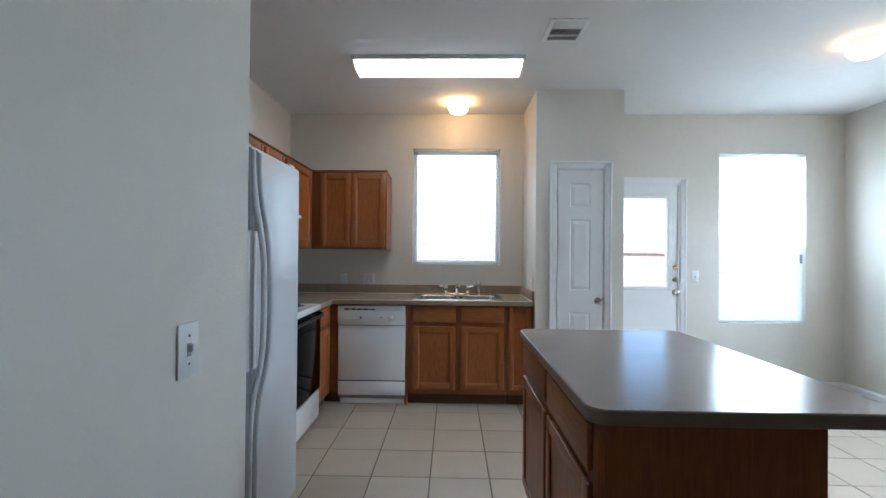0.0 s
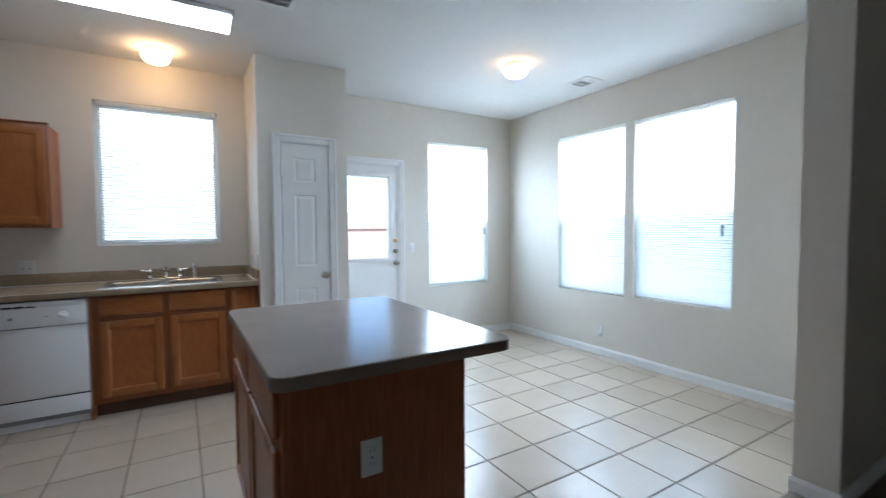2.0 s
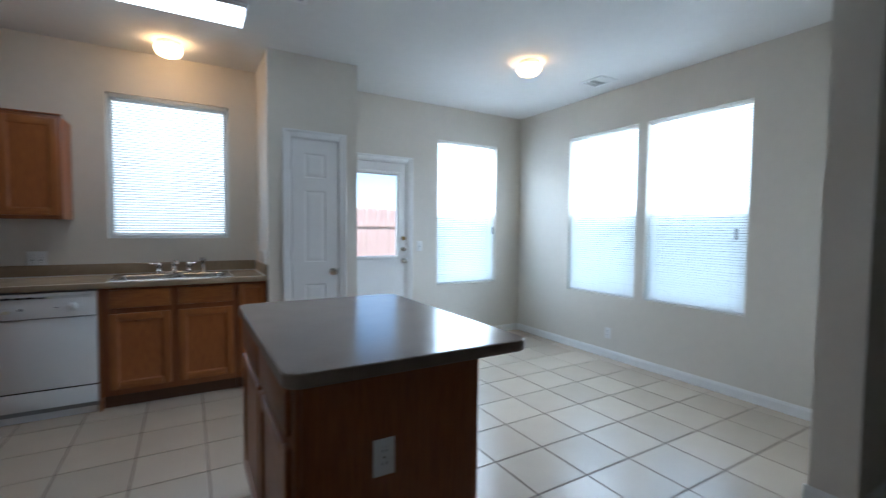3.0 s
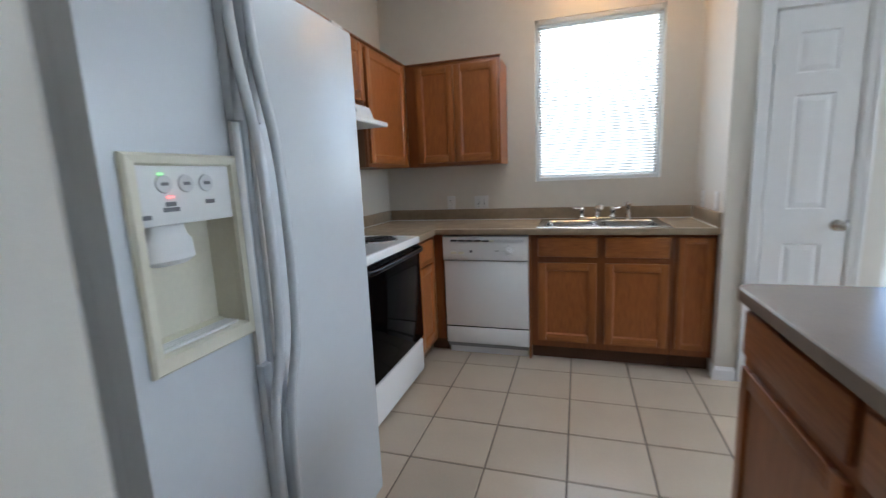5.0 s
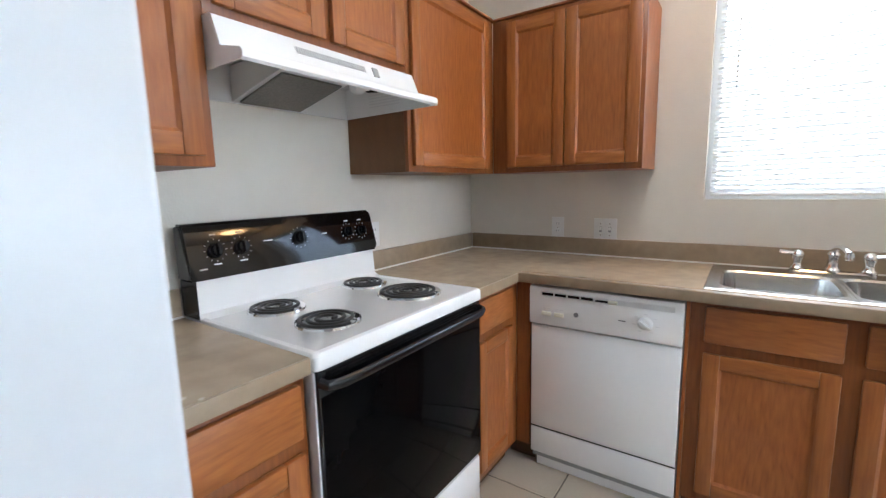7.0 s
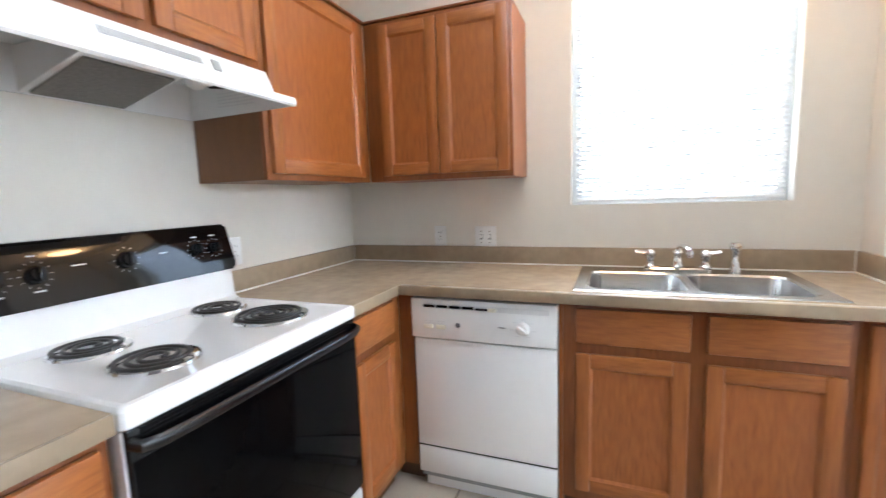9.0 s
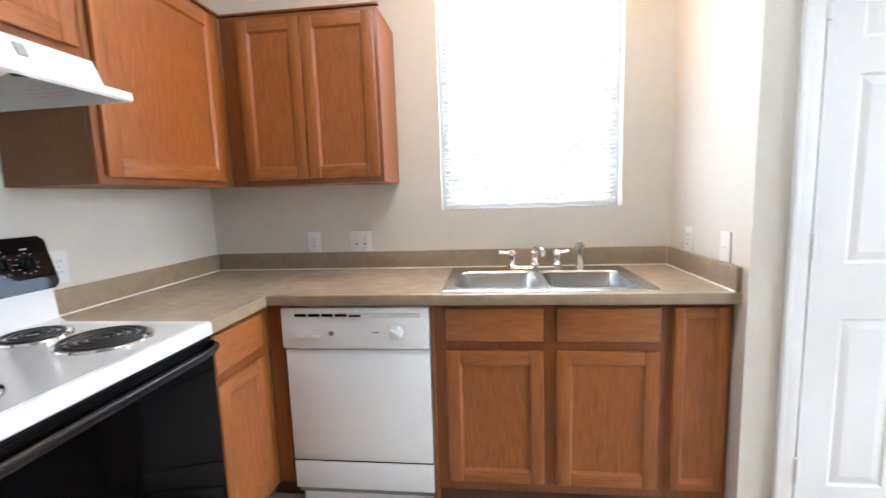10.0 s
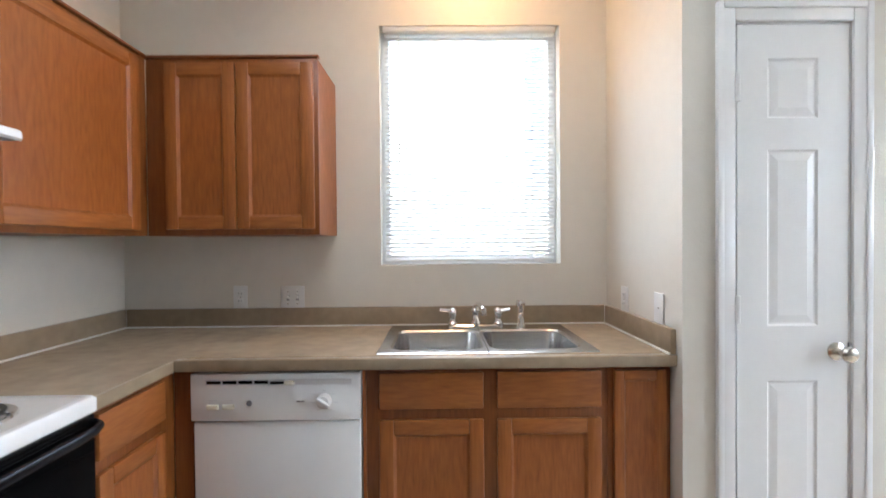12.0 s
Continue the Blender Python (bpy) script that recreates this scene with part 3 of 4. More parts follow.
# ---- outlets and switches ----
def plate(name, pos, facing, kind, label, w=0.070, h=0.115):
    """A wall plate; facing is the way it looks; kind: outlet, toggle, double, blank."""
    t = thing(name, pos, label, "outlet" if "outlet" in name else "switch", "white wall plates")
    x, y, z = pos
    def bx(u0, u1, d0, d1, lo, hi, bevel=0.0):
        if facing == "-y":
            return B(x + u0, x + u1, y - d1, y - d0, z + lo, z + hi, bevel=bevel)
        if facing == "-x":
            return B(x - d1, x - d0, y + u0, y + u1, z + lo, z + hi, bevel=bevel)
        return B(x + d0, x + d1, y + u0, y + u1, z + lo, z + hi, bevel=bevel)
    part("cover_plate", bx(-w / 2, w / 2, 0.0, 0.006, -h / 2, h / 2, 0.003), PLASTIC, t)
    if kind == "outlet":
        for s in (-1, 1):
            r = part("receptacle", bx(-0.0165, 0.0165, 0.004, 0.0085, s * 0.0195 - 0.014, s * 0.0195 + 0.014, 0.003), PLASTIC, t)
            for u in (-0.0065, 0.0065):
                part("slot", bx(u - 0.0013, u + 0.0013, 0.008, 0.0092, s * 0.0195 - 0.002, s * 0.0195 + 0.006), INK, r)
        part("screw", bx(-0.003, 0.003, 0.005, 0.0068, -0.003, 0.003, 0.001), NICKEL, t)
    elif kind in ("toggle", "double"):
        for u in ((0,) if kind == "toggle" else (-0.023, 0.023)):
            part("toggle", bx(u - 0.005, u + 0.005, 0.005, 0.017, -0.004, 0.012, 0.002), PLASTIC, t)
            part("toggle_slot", bx(u - 0.007, u + 0.007, 0.005, 0.0068, -0.014, 0.014), GREYP, t)
            for v in (-0.03, 0.03):
                part("screw", bx(u - 0.003, u + 0.003, 0.005, 0.0072, v - 0.003, v + 0.003, 0.001), NICKEL, t)
    else:
        part("screw", bx(-0.003, 0.003, 0.005, 0.007, -0.003, 0.003, 0.001), NICKEL, t)
    return t


plate("wall_outlet", (-1.095, BACK, 1.06), "-y", "outlet", "white duplex outlet above the counter backsplash")
plate("light_switch", (-0.84, BACK, 1.057), "-y", "double", "white double switch plate above the backsplash", 0.116)
plate("wall_outlet", (PAN_X0, 4.39, 1.06), "-x", "outlet", "white duplex outlet on pantry side wall")
plate("light_switch", (PAN_X0, 4.088, 1.066), "-x", "blank", "white wall plate on pantry side by the sink")
plate("wall_outlet", (LEFT, 3.72, 1.085), "+x", "outlet", "white duplex outlet beside the range")
plate("light_switch", (HALL_X, 1.130, 1.128), "+x", "toggle", "white toggle switch on cream wall near refrigerator")
plate("light_switch", (2.43, BACK, 1.118), "-y", "toggle", "white switch plate beside back door")
plate("wall_outlet", (RIGHT, 3.163, 0.255), "-x", "outlet", "white low outlet above dining baseboard")


# ---- cabinets ----
def door_front(parent, axis, a0, a1, z0, z1, t, name="door", stile=0.055, grain=None):
    """A frame-and-panel cabinet door or flat drawer front; axis: the way it runs; t: the face's plane, out towards -y (x) or +x (y)."""
    def add(bm, a, b, d0, d1, lo, hi, bevel=0.003):
        return box(bm, a, b, t + d0, t + d1, lo, hi, bevel=bevel) if axis == "x" else box(bm, t - d1, t - d0, a, b, lo, hi, bevel=bevel)
    level = OAK_X if axis == "x" else OAK_Y
    if name == "drawer_front":
        return part(name, add(bmesh.new(), a0, a1, 0, 0.019, z0, z1, 0.007), level, parent, "flat oak drawer front")
    d = part(name, add(bmesh.new(), a0 + stile, a1 - stile, 0.010, 0.0185, z0 + stile, z1 - stile, 0), OAK_V, parent, smooth=False)
    for a in (a0, a1 - stile):
        part("stile", add(bmesh.new(), a, a + stile, 0, 0.019, z0, z1, 0.005), OAK_STILE, d)
    for lo in (z0, z1 - stile):
        part("rail", add(bmesh.new(), a0 + stile, a1 - stile, 0.0006, 0.019, lo, lo + stile, 0.004), level, d)
    bm = bmesh.new()
    i = stile - 0.002
    loops = []
    for k, dep in ((0, 0.002), (0.010, 0.0098)):
        c = [(a0 + i + k, z0 + i + k), (a1 - i - k, z0 + i + k), (a1 - i - k, z1 - i - k), (a0 + i + k, z1 - i - k)]
        loops.append([bm.verts.new((a, t + dep, zz) if axis == "x" else (t - dep, a, zz)) for a, zz in c])
    loft(bm, loops, False, True)
    part("panel", bm, OAK_V, d, smooth=False)
    return d


def cabinet(name, axis, a0, a1, z0, z1, t_face, t_back, label, fronts, kick=False, low=0.1, side=None):
    """A face-frame cabinet; fronts: (name, a0, a1, z0, z1)."""
    def bx(a, b, t, u, lo, hi, bevel=0.0):
        return B(a, b, t, u, lo, hi, bevel=bevel) if axis == "x" else B(u, t, a, b, lo, hi, bevel=bevel)
    c = thing(name, ((a0 + a1) / 2, t_back, z0) if axis == "x" else (t_back, (a0 + a1) / 2, z0), label, "cabinet", "oak kitchen cabinets")
    s = 1 if axis == "x" else -1
    zb = low if kick else z0
    part("body", bx(a0 + 0.001, a1 - 0.001, t_face + s * 0.019, t_back, zb, z1 - 0.002 - (0.19 if name == "sink_base_cabinet" else 0)), side or OAK_SIDE, c, "plain brown cabinet box", smooth=False)
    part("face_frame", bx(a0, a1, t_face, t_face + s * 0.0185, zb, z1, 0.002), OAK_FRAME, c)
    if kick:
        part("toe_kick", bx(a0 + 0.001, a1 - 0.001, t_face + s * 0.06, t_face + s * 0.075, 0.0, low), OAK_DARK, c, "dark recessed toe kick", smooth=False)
    for f in fronts:
        door_front(c, axis, *f[1:], t_face - s * 0.0195, name=f[0], stile=0.052 if f[2] - f[1] > 0.22 else 0.036)
    return c


FACE_Y, FACE_X = 4.010, -1.068
cabinet("sink_base_cabinet", "x", -0.385, 0.480, 0, 0.876, FACE_Y, BACK - 0.005, "oak sink base cabinet with two doors, two false drawers",
        [("drawer_front", -0.338, 0.034, 0.728, 0.860), ("drawer_front", 0.082, 0.455, 0.728, 0.860), ("door", -0.338, 0.034, 0.145, 0.690), ("door", 0.082, 0.455, 0.145, 0.690)], True)
cabinet("narrow_base_cabinet", "x", 0.481, 0.709, 0, 0.876, FACE_Y, BACK - 0.005, "narrow oak base cabinet with one tall door", [("door", 0.500, 0.688, 0.145, 0.860)], True)
cabinet("corner_base_cabinet", "y", 3.628, 4.008, 0, 0.876, FACE_X, LEFT + 0.005, "oak corner base cabinet beside the range", [("drawer_front", 3.645, 3.935, 0.728, 0.860), ("door", 3.645, 3.935, 0.145, 0.690)], True)
cabinet("base_cabinet", "y", 2.505, 2.853, 0, 0.876, FACE_X, LEFT + 0.005, "oak base cabinet between refrigerator and range", [("drawer_front", 2.525, 2.833, 0.728, 0.860), ("door", 2.525, 2.833, 0.145, 0.690)], True)
fill = thing("corner_filler", (-1.03, 4.01, 0), "oak filler strip beside the dishwasher", "cabinet", "oak kitchen cabinets")
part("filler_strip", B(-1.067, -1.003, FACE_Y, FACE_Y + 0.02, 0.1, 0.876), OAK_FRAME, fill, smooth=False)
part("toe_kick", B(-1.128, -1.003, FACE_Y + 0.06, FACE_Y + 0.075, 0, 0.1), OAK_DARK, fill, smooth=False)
fill2 = thing("end_panel", (-0.392, 4.01, 0), "oak panel between dishwasher and sink cabinet", "cabinet", "oak kitchen cabinets")
part("filler_strip", B(-0.398, -0.386, FACE_Y, BACK - 0.01, 0.0, 0.876), OAK_V, fill2, smooth=False)

UZ0, UZ1, UX, UY = 1.358, 2.092, -1.330, 4.280
cabinet("wall_cabinet", "x", -1.329, -0.618, UZ0, UZ1, UY, BACK - 0.004, "oak wall cabinet with two doors beside window", [("door", -1.246, -0.956, UZ0 + 0.025, UZ1 - 0.022), ("door", -0.952, -0.634, UZ0 + 0.025, UZ1 - 0.022)], side=OAK_V)
cabinet("corner_wall_cabinet", "y", 3.590, 4.279, UZ0, UZ1, UX, LEFT + 0.004, "oak corner wall cabinet with one wide door", [("door", 3.612, 4.215, UZ0 + 0.022, UZ1 - 0.022)])
cabinet("hood_wall_cabinet", "y", 2.836, 3.589, 1.715, UZ1, UX, LEFT + 0.004, "short oak wall cabinet above range hood", [("door", 2.858, 3.195, 1.742, UZ1 - 0.022), ("door", 3.225, 3.568, 1.742, UZ1 - 0.022)])
cabinet("narrow_wall_cabinet", "y", 2.475, 2.835, UZ0, UZ1, UX, LEFT + 0.004, "oak wall cabinet beside the refrigerator", [("door", 2.497, 2.808, UZ0 + 0.025, UZ1 - 0.022)])
cabinet("fridge_wall_cabinet", "y", 1.475, 2.474, 1.800, UZ1, UX, LEFT + 0.004, "short oak wall cabinet above the refrigerator", [("door", 1.50, 1.965, 1.82, UZ1 - 0.022), ("door", 1.985, 2.452, 1.82, UZ1 - 0.022)])
tm = thing("cabinet_top_moulding", (-1.3, 4.2, UZ1), "thin dark oak edge along the cabinet tops", "moulding")
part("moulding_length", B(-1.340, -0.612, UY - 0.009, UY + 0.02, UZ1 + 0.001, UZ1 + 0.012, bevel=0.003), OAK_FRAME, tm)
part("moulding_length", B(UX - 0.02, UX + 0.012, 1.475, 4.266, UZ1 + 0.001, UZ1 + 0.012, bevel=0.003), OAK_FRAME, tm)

# ---- worktops ----
CT0, CT1, CF = 0.878, 0.918, 3.965
wt = thing("worktop", (-0.4, 4.2, CT0), "L-shaped taupe laminate worktop with backsplash", "worktop")
HX0, HX1, HY0, HY1 = -0.325, 0.440, 4.045, 4.520
bm = wall_bm("x", LEFT, PAN_X0, CT0, CT1, 3.624, BACK, [(-1.045, PAN_X0 + 0.001, 3.623, 4.0), (HX0, HX1, HY0, HY1)])
bmesh.ops.transform(bm, matrix=Matrix(((1, 0, 0, 0), (0, 0, 1, 0), (0, 1, 0, 0), (0, 0, 0, 1))), verts=bm.verts)
part("slab", bm, LAM, wt, smooth=False)
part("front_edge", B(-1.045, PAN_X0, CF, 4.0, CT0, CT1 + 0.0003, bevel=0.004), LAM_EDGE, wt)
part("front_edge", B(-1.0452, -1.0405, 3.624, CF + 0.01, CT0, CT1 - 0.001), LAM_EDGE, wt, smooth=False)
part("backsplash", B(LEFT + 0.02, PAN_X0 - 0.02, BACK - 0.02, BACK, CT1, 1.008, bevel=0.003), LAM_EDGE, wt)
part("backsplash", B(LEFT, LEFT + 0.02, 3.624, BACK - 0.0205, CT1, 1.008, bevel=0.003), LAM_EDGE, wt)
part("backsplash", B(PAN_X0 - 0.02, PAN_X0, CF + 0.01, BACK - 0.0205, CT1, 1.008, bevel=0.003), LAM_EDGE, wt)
for a in ((LEFT + 0.02, PAN_X0 - 0.02, BACK - 0.0265, BACK - 0.019), (LEFT + 0.019, LEFT + 0.0265, 3.626, BACK - 0.02), (PAN_X0 - 0.0265, PAN_X0 - 0.019, CF + 0.012, BACK - 0.02)):
    part("caulk_line", B(*a, CT1 - 0.001, CT1 + 0.006), CAULK, wt, "white caulk bead", smooth=False)
part("caulk_line", B(PAN_X0 - 0.022, PAN_X0 - 0.019, BACK - 0.0225, BACK - 0.019, CT1, 1.006), CAULK, wt, "white caulk bead", smooth=False)

sw = thing("small_worktop", (-1.35, 2.68, CT0), "short taupe laminate worktop between refrigerator and range", "worktop")
part("slab", B(LEFT, -1.049, 2.500, 2.856, CT0, CT1), LAM, sw, smooth=False)
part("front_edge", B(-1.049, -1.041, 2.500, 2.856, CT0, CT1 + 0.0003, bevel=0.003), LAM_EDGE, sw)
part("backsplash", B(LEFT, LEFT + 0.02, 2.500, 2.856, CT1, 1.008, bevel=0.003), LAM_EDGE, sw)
part("caulk_line", B(LEFT + 0.019, LEFT + 0.0235, 2.502, 2.855, CT1 - 0.001, CT1 + 0.006), CAULK, sw, smooth=False)

# ---- sink and faucet ----
sk = thing("kitchen_sink", (0.056, 4.28, CT1), "double-bowl stainless steel sink set in worktop", "sink")
RZ = CT1 + 0.005
bm = bmesh.new()
for ox0, ox1, x0, x1 in ((-0.352, 0.056, -0.300, 0.038), (0.056, 0.465, 0.074, 0.412)):
    o0 = loop_rr(bm, ox0, ox1, 4.020, 4.548, 0.004, CT1 + 0.0005)
    o1 = loop_rr(bm, ox0 + 0.004, ox1 - 0.004 if ox1 > 0.2 else ox1, 4.024, 4.544, 0.004, RZ)
    i0 = loop_rr(bm, x0 - 0.008, x1 + 0.008, 4.062, 4.430, 0.062, RZ)
    i1 = loop_rr(bm, x0, x1, 4.070, 4.422, 0.055, RZ - 0.008)
    i2 = loop_rr(bm, x0 + 0.008, x1 - 0.008, 4.078, 4.414, 0.055, RZ - 0.13)
    i3 = loop_rr(bm, x0 + 0.035, x1 - 0.035, 4.105, 4.387, 0.05, RZ - 0.165)
    loft(bm, [o0, o1, i0, i1, i2, i3], False, True)
part("basin", bm, STEEL, sk)
for cx in (-0.131, 0.243):
    part("drain", turned(bmesh.new(), [(0, 0), (0.042, 0), (0.042, 0.003), (0.034, 0.003), (0.030, -0.004), (0, -0.004)], Matrix.Translation((cx, 4.25, RZ - 0.1645))), CHROME, sk, "chrome strainer")

fc = thing("faucet", (0.05, 4.5, RZ), "chrome two-handle kitchen faucet with side sprayer", "faucet")
FY = 4.492
bm = bmesh.new()
loops = [loop_rr(bm, -0.085 - k, 0.180 + k, FY - 0.026 - k, FY + 0.026 + k, 0.024, RZ + z) for k, z in ((0, 0), (0, 0.008), (-0.006, 0.014))]
part("base_plate", loft(bm, loops, False, True), CHROME, fc)
for hx, s in ((-0.058, -1), (0.155, 1)):
    col = part("handle_column", turned(bmesh.new(), [(0.024, 0.012), (0.025, 0.02), (0.017, 0.030), (0.015, 0.045), (0.020, 0.058), (0.022, 0.072), (0.016, 0.086), (0.006, 0.092), (0, 0.094)], Matrix.Translation((hx, FY, RZ))), CHROME, fc)
    sweep(bm := bmesh.new(), [(hx, FY, RZ + 0.076), (hx - 0.02, FY - 0.004, RZ + 0.079), (hx - 0.045, FY - 0.008, RZ + 0.082), (hx - 0.062, FY - 0.01, RZ + 0.085)] if s < 0 else [(hx, FY, RZ + 0.076), (hx + 0.02, FY - 0.004, RZ + 0.079), (hx + 0.040, FY - 0.008, RZ + 0.082), (hx + 0.055, FY - 0.01, RZ + 0.085)], 0.0100, 0.008)
    part("lever", bm, CHROME, col)
part("spout_column", turned(bmesh.new(), [(0.026, 0.012), (0.027, 0.022), (0.019, 0.034), (0.017, 0.065), (0.021, 0.080), (0.013, 0.092), (0, 0.095)], Matrix.Translation((0.05, FY, RZ))), CHROME, fc)
bm = bmesh.new()
sweep(bm, [(0.05 + 0.05 * k / 10 * 0.4, FY - 0.17 * k / 10, RZ + 0.082 + 0.035 * math.sin(math.pi * (0.15 + 0.62 * k / 10))) for k in range(11)], 0.0115, 0.0105, n=14)
turned(bm, [(0, 0), (0.014, 0), (0.015, 0.014), (0.011, 0.028), (0, 0.03)], Matrix.Translation((0.07, FY - 0.168, RZ + 0.083)), 18)
part("spout", bm, CHROME, fc)
part("side_sprayer", turned(bmesh.new(), [(0, 0), (0.024, 0), (0.023, 0.008), (0.018, 0.014), (0.017, 0.045), (0.014, 0.055), (0.017, 0.085), (0.023, 0.108), (0.019, 0.124), (0, 0.127)], Matrix.Translation((0.262, FY, RZ)), 20), CHROME, fc)

# ---- dishwasher ----
dw = thing("dishwasher", (-0.7, 3.99, 0), "white built-in dishwasher with dial, under worktop", "dishwasher")
DX0, DX1, DY = -0.998, -0.401, 3.990
part("body", B(DX0 + 0.006, DX1 - 0.006, DY + 0.035, BACK - 0.03, 0.05, 0.868), GREYP, dw, smooth=False)
part("door_panel", B(DX0 + 0.006, DX1 - 0.002, DY + 0.004, DY + 0.034, 0.214, 0.692, bevel=0.006), ENAMEL, dw)
cp = part("control_panel", B(DX0, DX1, DY - 0.006, DY + 0.034, 0.697, 0.866, bevel=0.008), ENAMEL, dw)
part("vent_strip", B(DX0 + 0.055, DX1 - 0.030, DY - 0.0085, DY - 0.0055, 0.826, 0.846), PALEINK, cp, "pale grey vent strip")
for k in range(4):
    part("vent_slot", B(DX0 + 0.062 + 0.055 * k, DX0 + 0.110 + 0.055 * k, DY - 0.0105, DY - 0.008, 0.831, 0.842), BLACK, cp, smooth=False)
part("latch_handle", B(DX0 + 0.285, DX0 + 0.365, DY - 0.020, DY - 0.008, 0.832, 0.839, bevel=0.002), BLACK, cp, "black latch lever")
part("latch_tip", B(DX0 + 0.335, DX0 + 0.370, DY - 0.026, DY - 0.0105, 0.829, 0.843, bevel=0.004), CREAM, cp, "yellowed latch tip")
for x in (DX0 + 0.060, DX0 + 0.115):
    part("push_button", B(x, x + 0.042, DY - 0.016, DY - 0.006, 0.742, 0.760, bevel=0.004), CREAM, cp, "yellowed push button")
    for u in (0.004, 0.022):
        part("print", B(x + u, x + u + 0.014, DY - 0.0068, DY - 0.0055, 0.771, 0.775), PALEINK, cp, smooth=False)
part("badge", turned(bmesh.new(), [(0, 0), (0.010, 0), (0.010, 0.002), (0, 0.002)], Matrix.Translation((DX0 + 0.207, DY - 0.006, 0.762)) @ Matrix.Rotation(radians(90), 4, "X"), 20), INK, cp, "round grey maker's badge")
part("print", B(DX0 + 0.373, DX0 + 0.400, DY - 0.0068, DY - 0.0055, 0.764, 0.768), INK, cp, smooth=False)
dial = part("dial", turned(bmesh.new(), [(0.026, 0), (0.026, 0.006), (0.021, 0.010), (0.019, 0.018), (0, 0.019)], Matrix.Translation((DX0 + 0.470, DY - 0.006, 0.768)) @ Matrix.Rotation(radians(90), 4, "X"), 24), PLASTIC, cp, "white timer dial")
g = B(-0.025, 0.025, -0.014, 0, -0.007, 0.007, bevel=0.003)
bmesh.ops.transform(g, matrix=Matrix.Translation((DX0 + 0.470, DY - 0.023, 0.768)) @ Matrix.Rotation(radians(32), 4, "Y"), verts=g.verts)
part("dial_grip", g, PLASTIC, dial)
for k in range(7):
    a = radians(-150 + 50 * k)
    px, pz = DX0 + 0.470 + 0.042 * math.sin(a), 0.768 + 0.036 * math.cos(a)
    part("print", B(px - 0.007, px + 0.007, DY - 0.0068, DY - 0.0055, pz - 0.002, pz + 0.002), PALEINK, cp, smooth=False)
part("access_panel", B(DX0 + 0.006, DX1 - 0.002, DY + 0.006, DY + 0.034, 0.085, 0.206, bevel=0.005), ENAMEL, dw)
# Black strip fills the gap to darken it like shadow.
part("seam_shadow", B(DX0 + 0.008, DX1 - 0.004, DY + 0.012, DY + 0.034, 0.205, 0.215), BLACK, dw, "black strip for the shadow in the gap under the door", smooth=False)
part("kick_plate", B(DX0 + 0.02, DX1 - 0.012, DY + 0.050, DY + 0.06, 0.0, 0.085), ENAMEL, dw)

# ---- range ----
RX, RY0, RY1 = -1.030, 2.860, 3.620
rg = thing("kitchen_range", (-1.33, 3.24, 0), "white electric coil range with black oven door", "range")
part("body", B(LEFT + 0.03, RX - 0.045, RY0 + 0.003, RY1 - 0.003, 0.03, 0.885), ENAMEL, rg, smooth=False)
bm = bmesh.new()
loft(bm, [loop_rr(bm, LEFT + 0.06, RX + k, RY0 - k, RY1 + k, 0.014, z, 4) for k, z in ((-0.002, 0.880), (0.002, 0.884), (0.002, 0.916), (-0.004, 0.924), (-0.016, 0.926), (-0.024, 0.920))], True, True)
part("cooktop", bm, ENAMEL, rg)
bm = prism(bmesh.new(), [(LEFT + 0.03, 0.90), (LEFT + 0.125, 0.918), (LEFT + 0.095, 0.935), (LEFT + 0.085, 1.045), (LEFT + 0.03, 1.045)], "y", RY0, RY1)
part("riser", bm, ENAMEL, rg, smooth=False)
bg_o = [(LEFT + 0.025, 1.035), (LEFT + 0.105, 1.035), (LEFT + 0.100, 1.06), (LEFT + 0.073, 1.19), (LEFT + 0.062, 1.203), (LEFT + 0.025, 1.205)]
bm = prism(bmesh.new(), bg_o, "y", RY0 - 0.012, RY1 + 0.012)
bmesh.ops.bevel(bm, geom=bm.edges[:], offset=0.008, segments=2, affect="EDGES", clamp_overlap=True)
bgp = part("backguard", bm, GLOSSBLACK, rg, "glossy black control panel")
part("backguard_end", B(LEFT + 0.025, LEFT + 0.115, RY0 - 0.004, RY0 - 0.0005, 0.925, 1.04), BLACK, rg, smooth=False)
TILTM = Matrix.Rotation(radians(90), 4, "Y")
def range_knob(y, z, r):
    x = LEFT + 0.1 - (z - 1.06) * 0.2077
    m = Matrix.Translation((x, y, z)) @ Matrix.Rotation(radians(78), 4, "Y")
    k = part("knob", turned(bmesh.new(), [(0, 0), (r, 0), (r, 0.006), (r * 0.8, 0.009), (r * 0.74, 0.022), (0, 0.023)], m, 24), BLACK, bgp, "black control knob")
    gm = B(-r * 0.75, r * 0.75, -0.005, 0.005, 0.02, 0.032, bevel=0.002)
    bmesh.ops.transform(gm, matrix=m, verts=gm.verts)
    part("knob_grip", gm, BLACK, k)
    for i in range(12):
        a = math.tau * i / 12
        c = m @ Matrix.Translation(((r + 0.011) * math.cos(a), (r + 0.011) * math.sin(a), 0.0005))
        t = B(-0.0025, 0.0025, -0.0011, 0.0011, 0, 0.0012)
        bmesh.ops.transform(t, matrix=c @ Matrix.Rotation(a, 4, "Z"), verts=t.verts)
        part("dial_mark", t, GREYP, k, smooth=False)
for y, z, r in ((2.938, 1.120, 0.023), (3.022, 1.120, 0.023), (3.245, 1.126, 0.025), (3.480, 1.126, 0.021), (3.553, 1.124, 0.021)):
    range_knob(y, z, r)
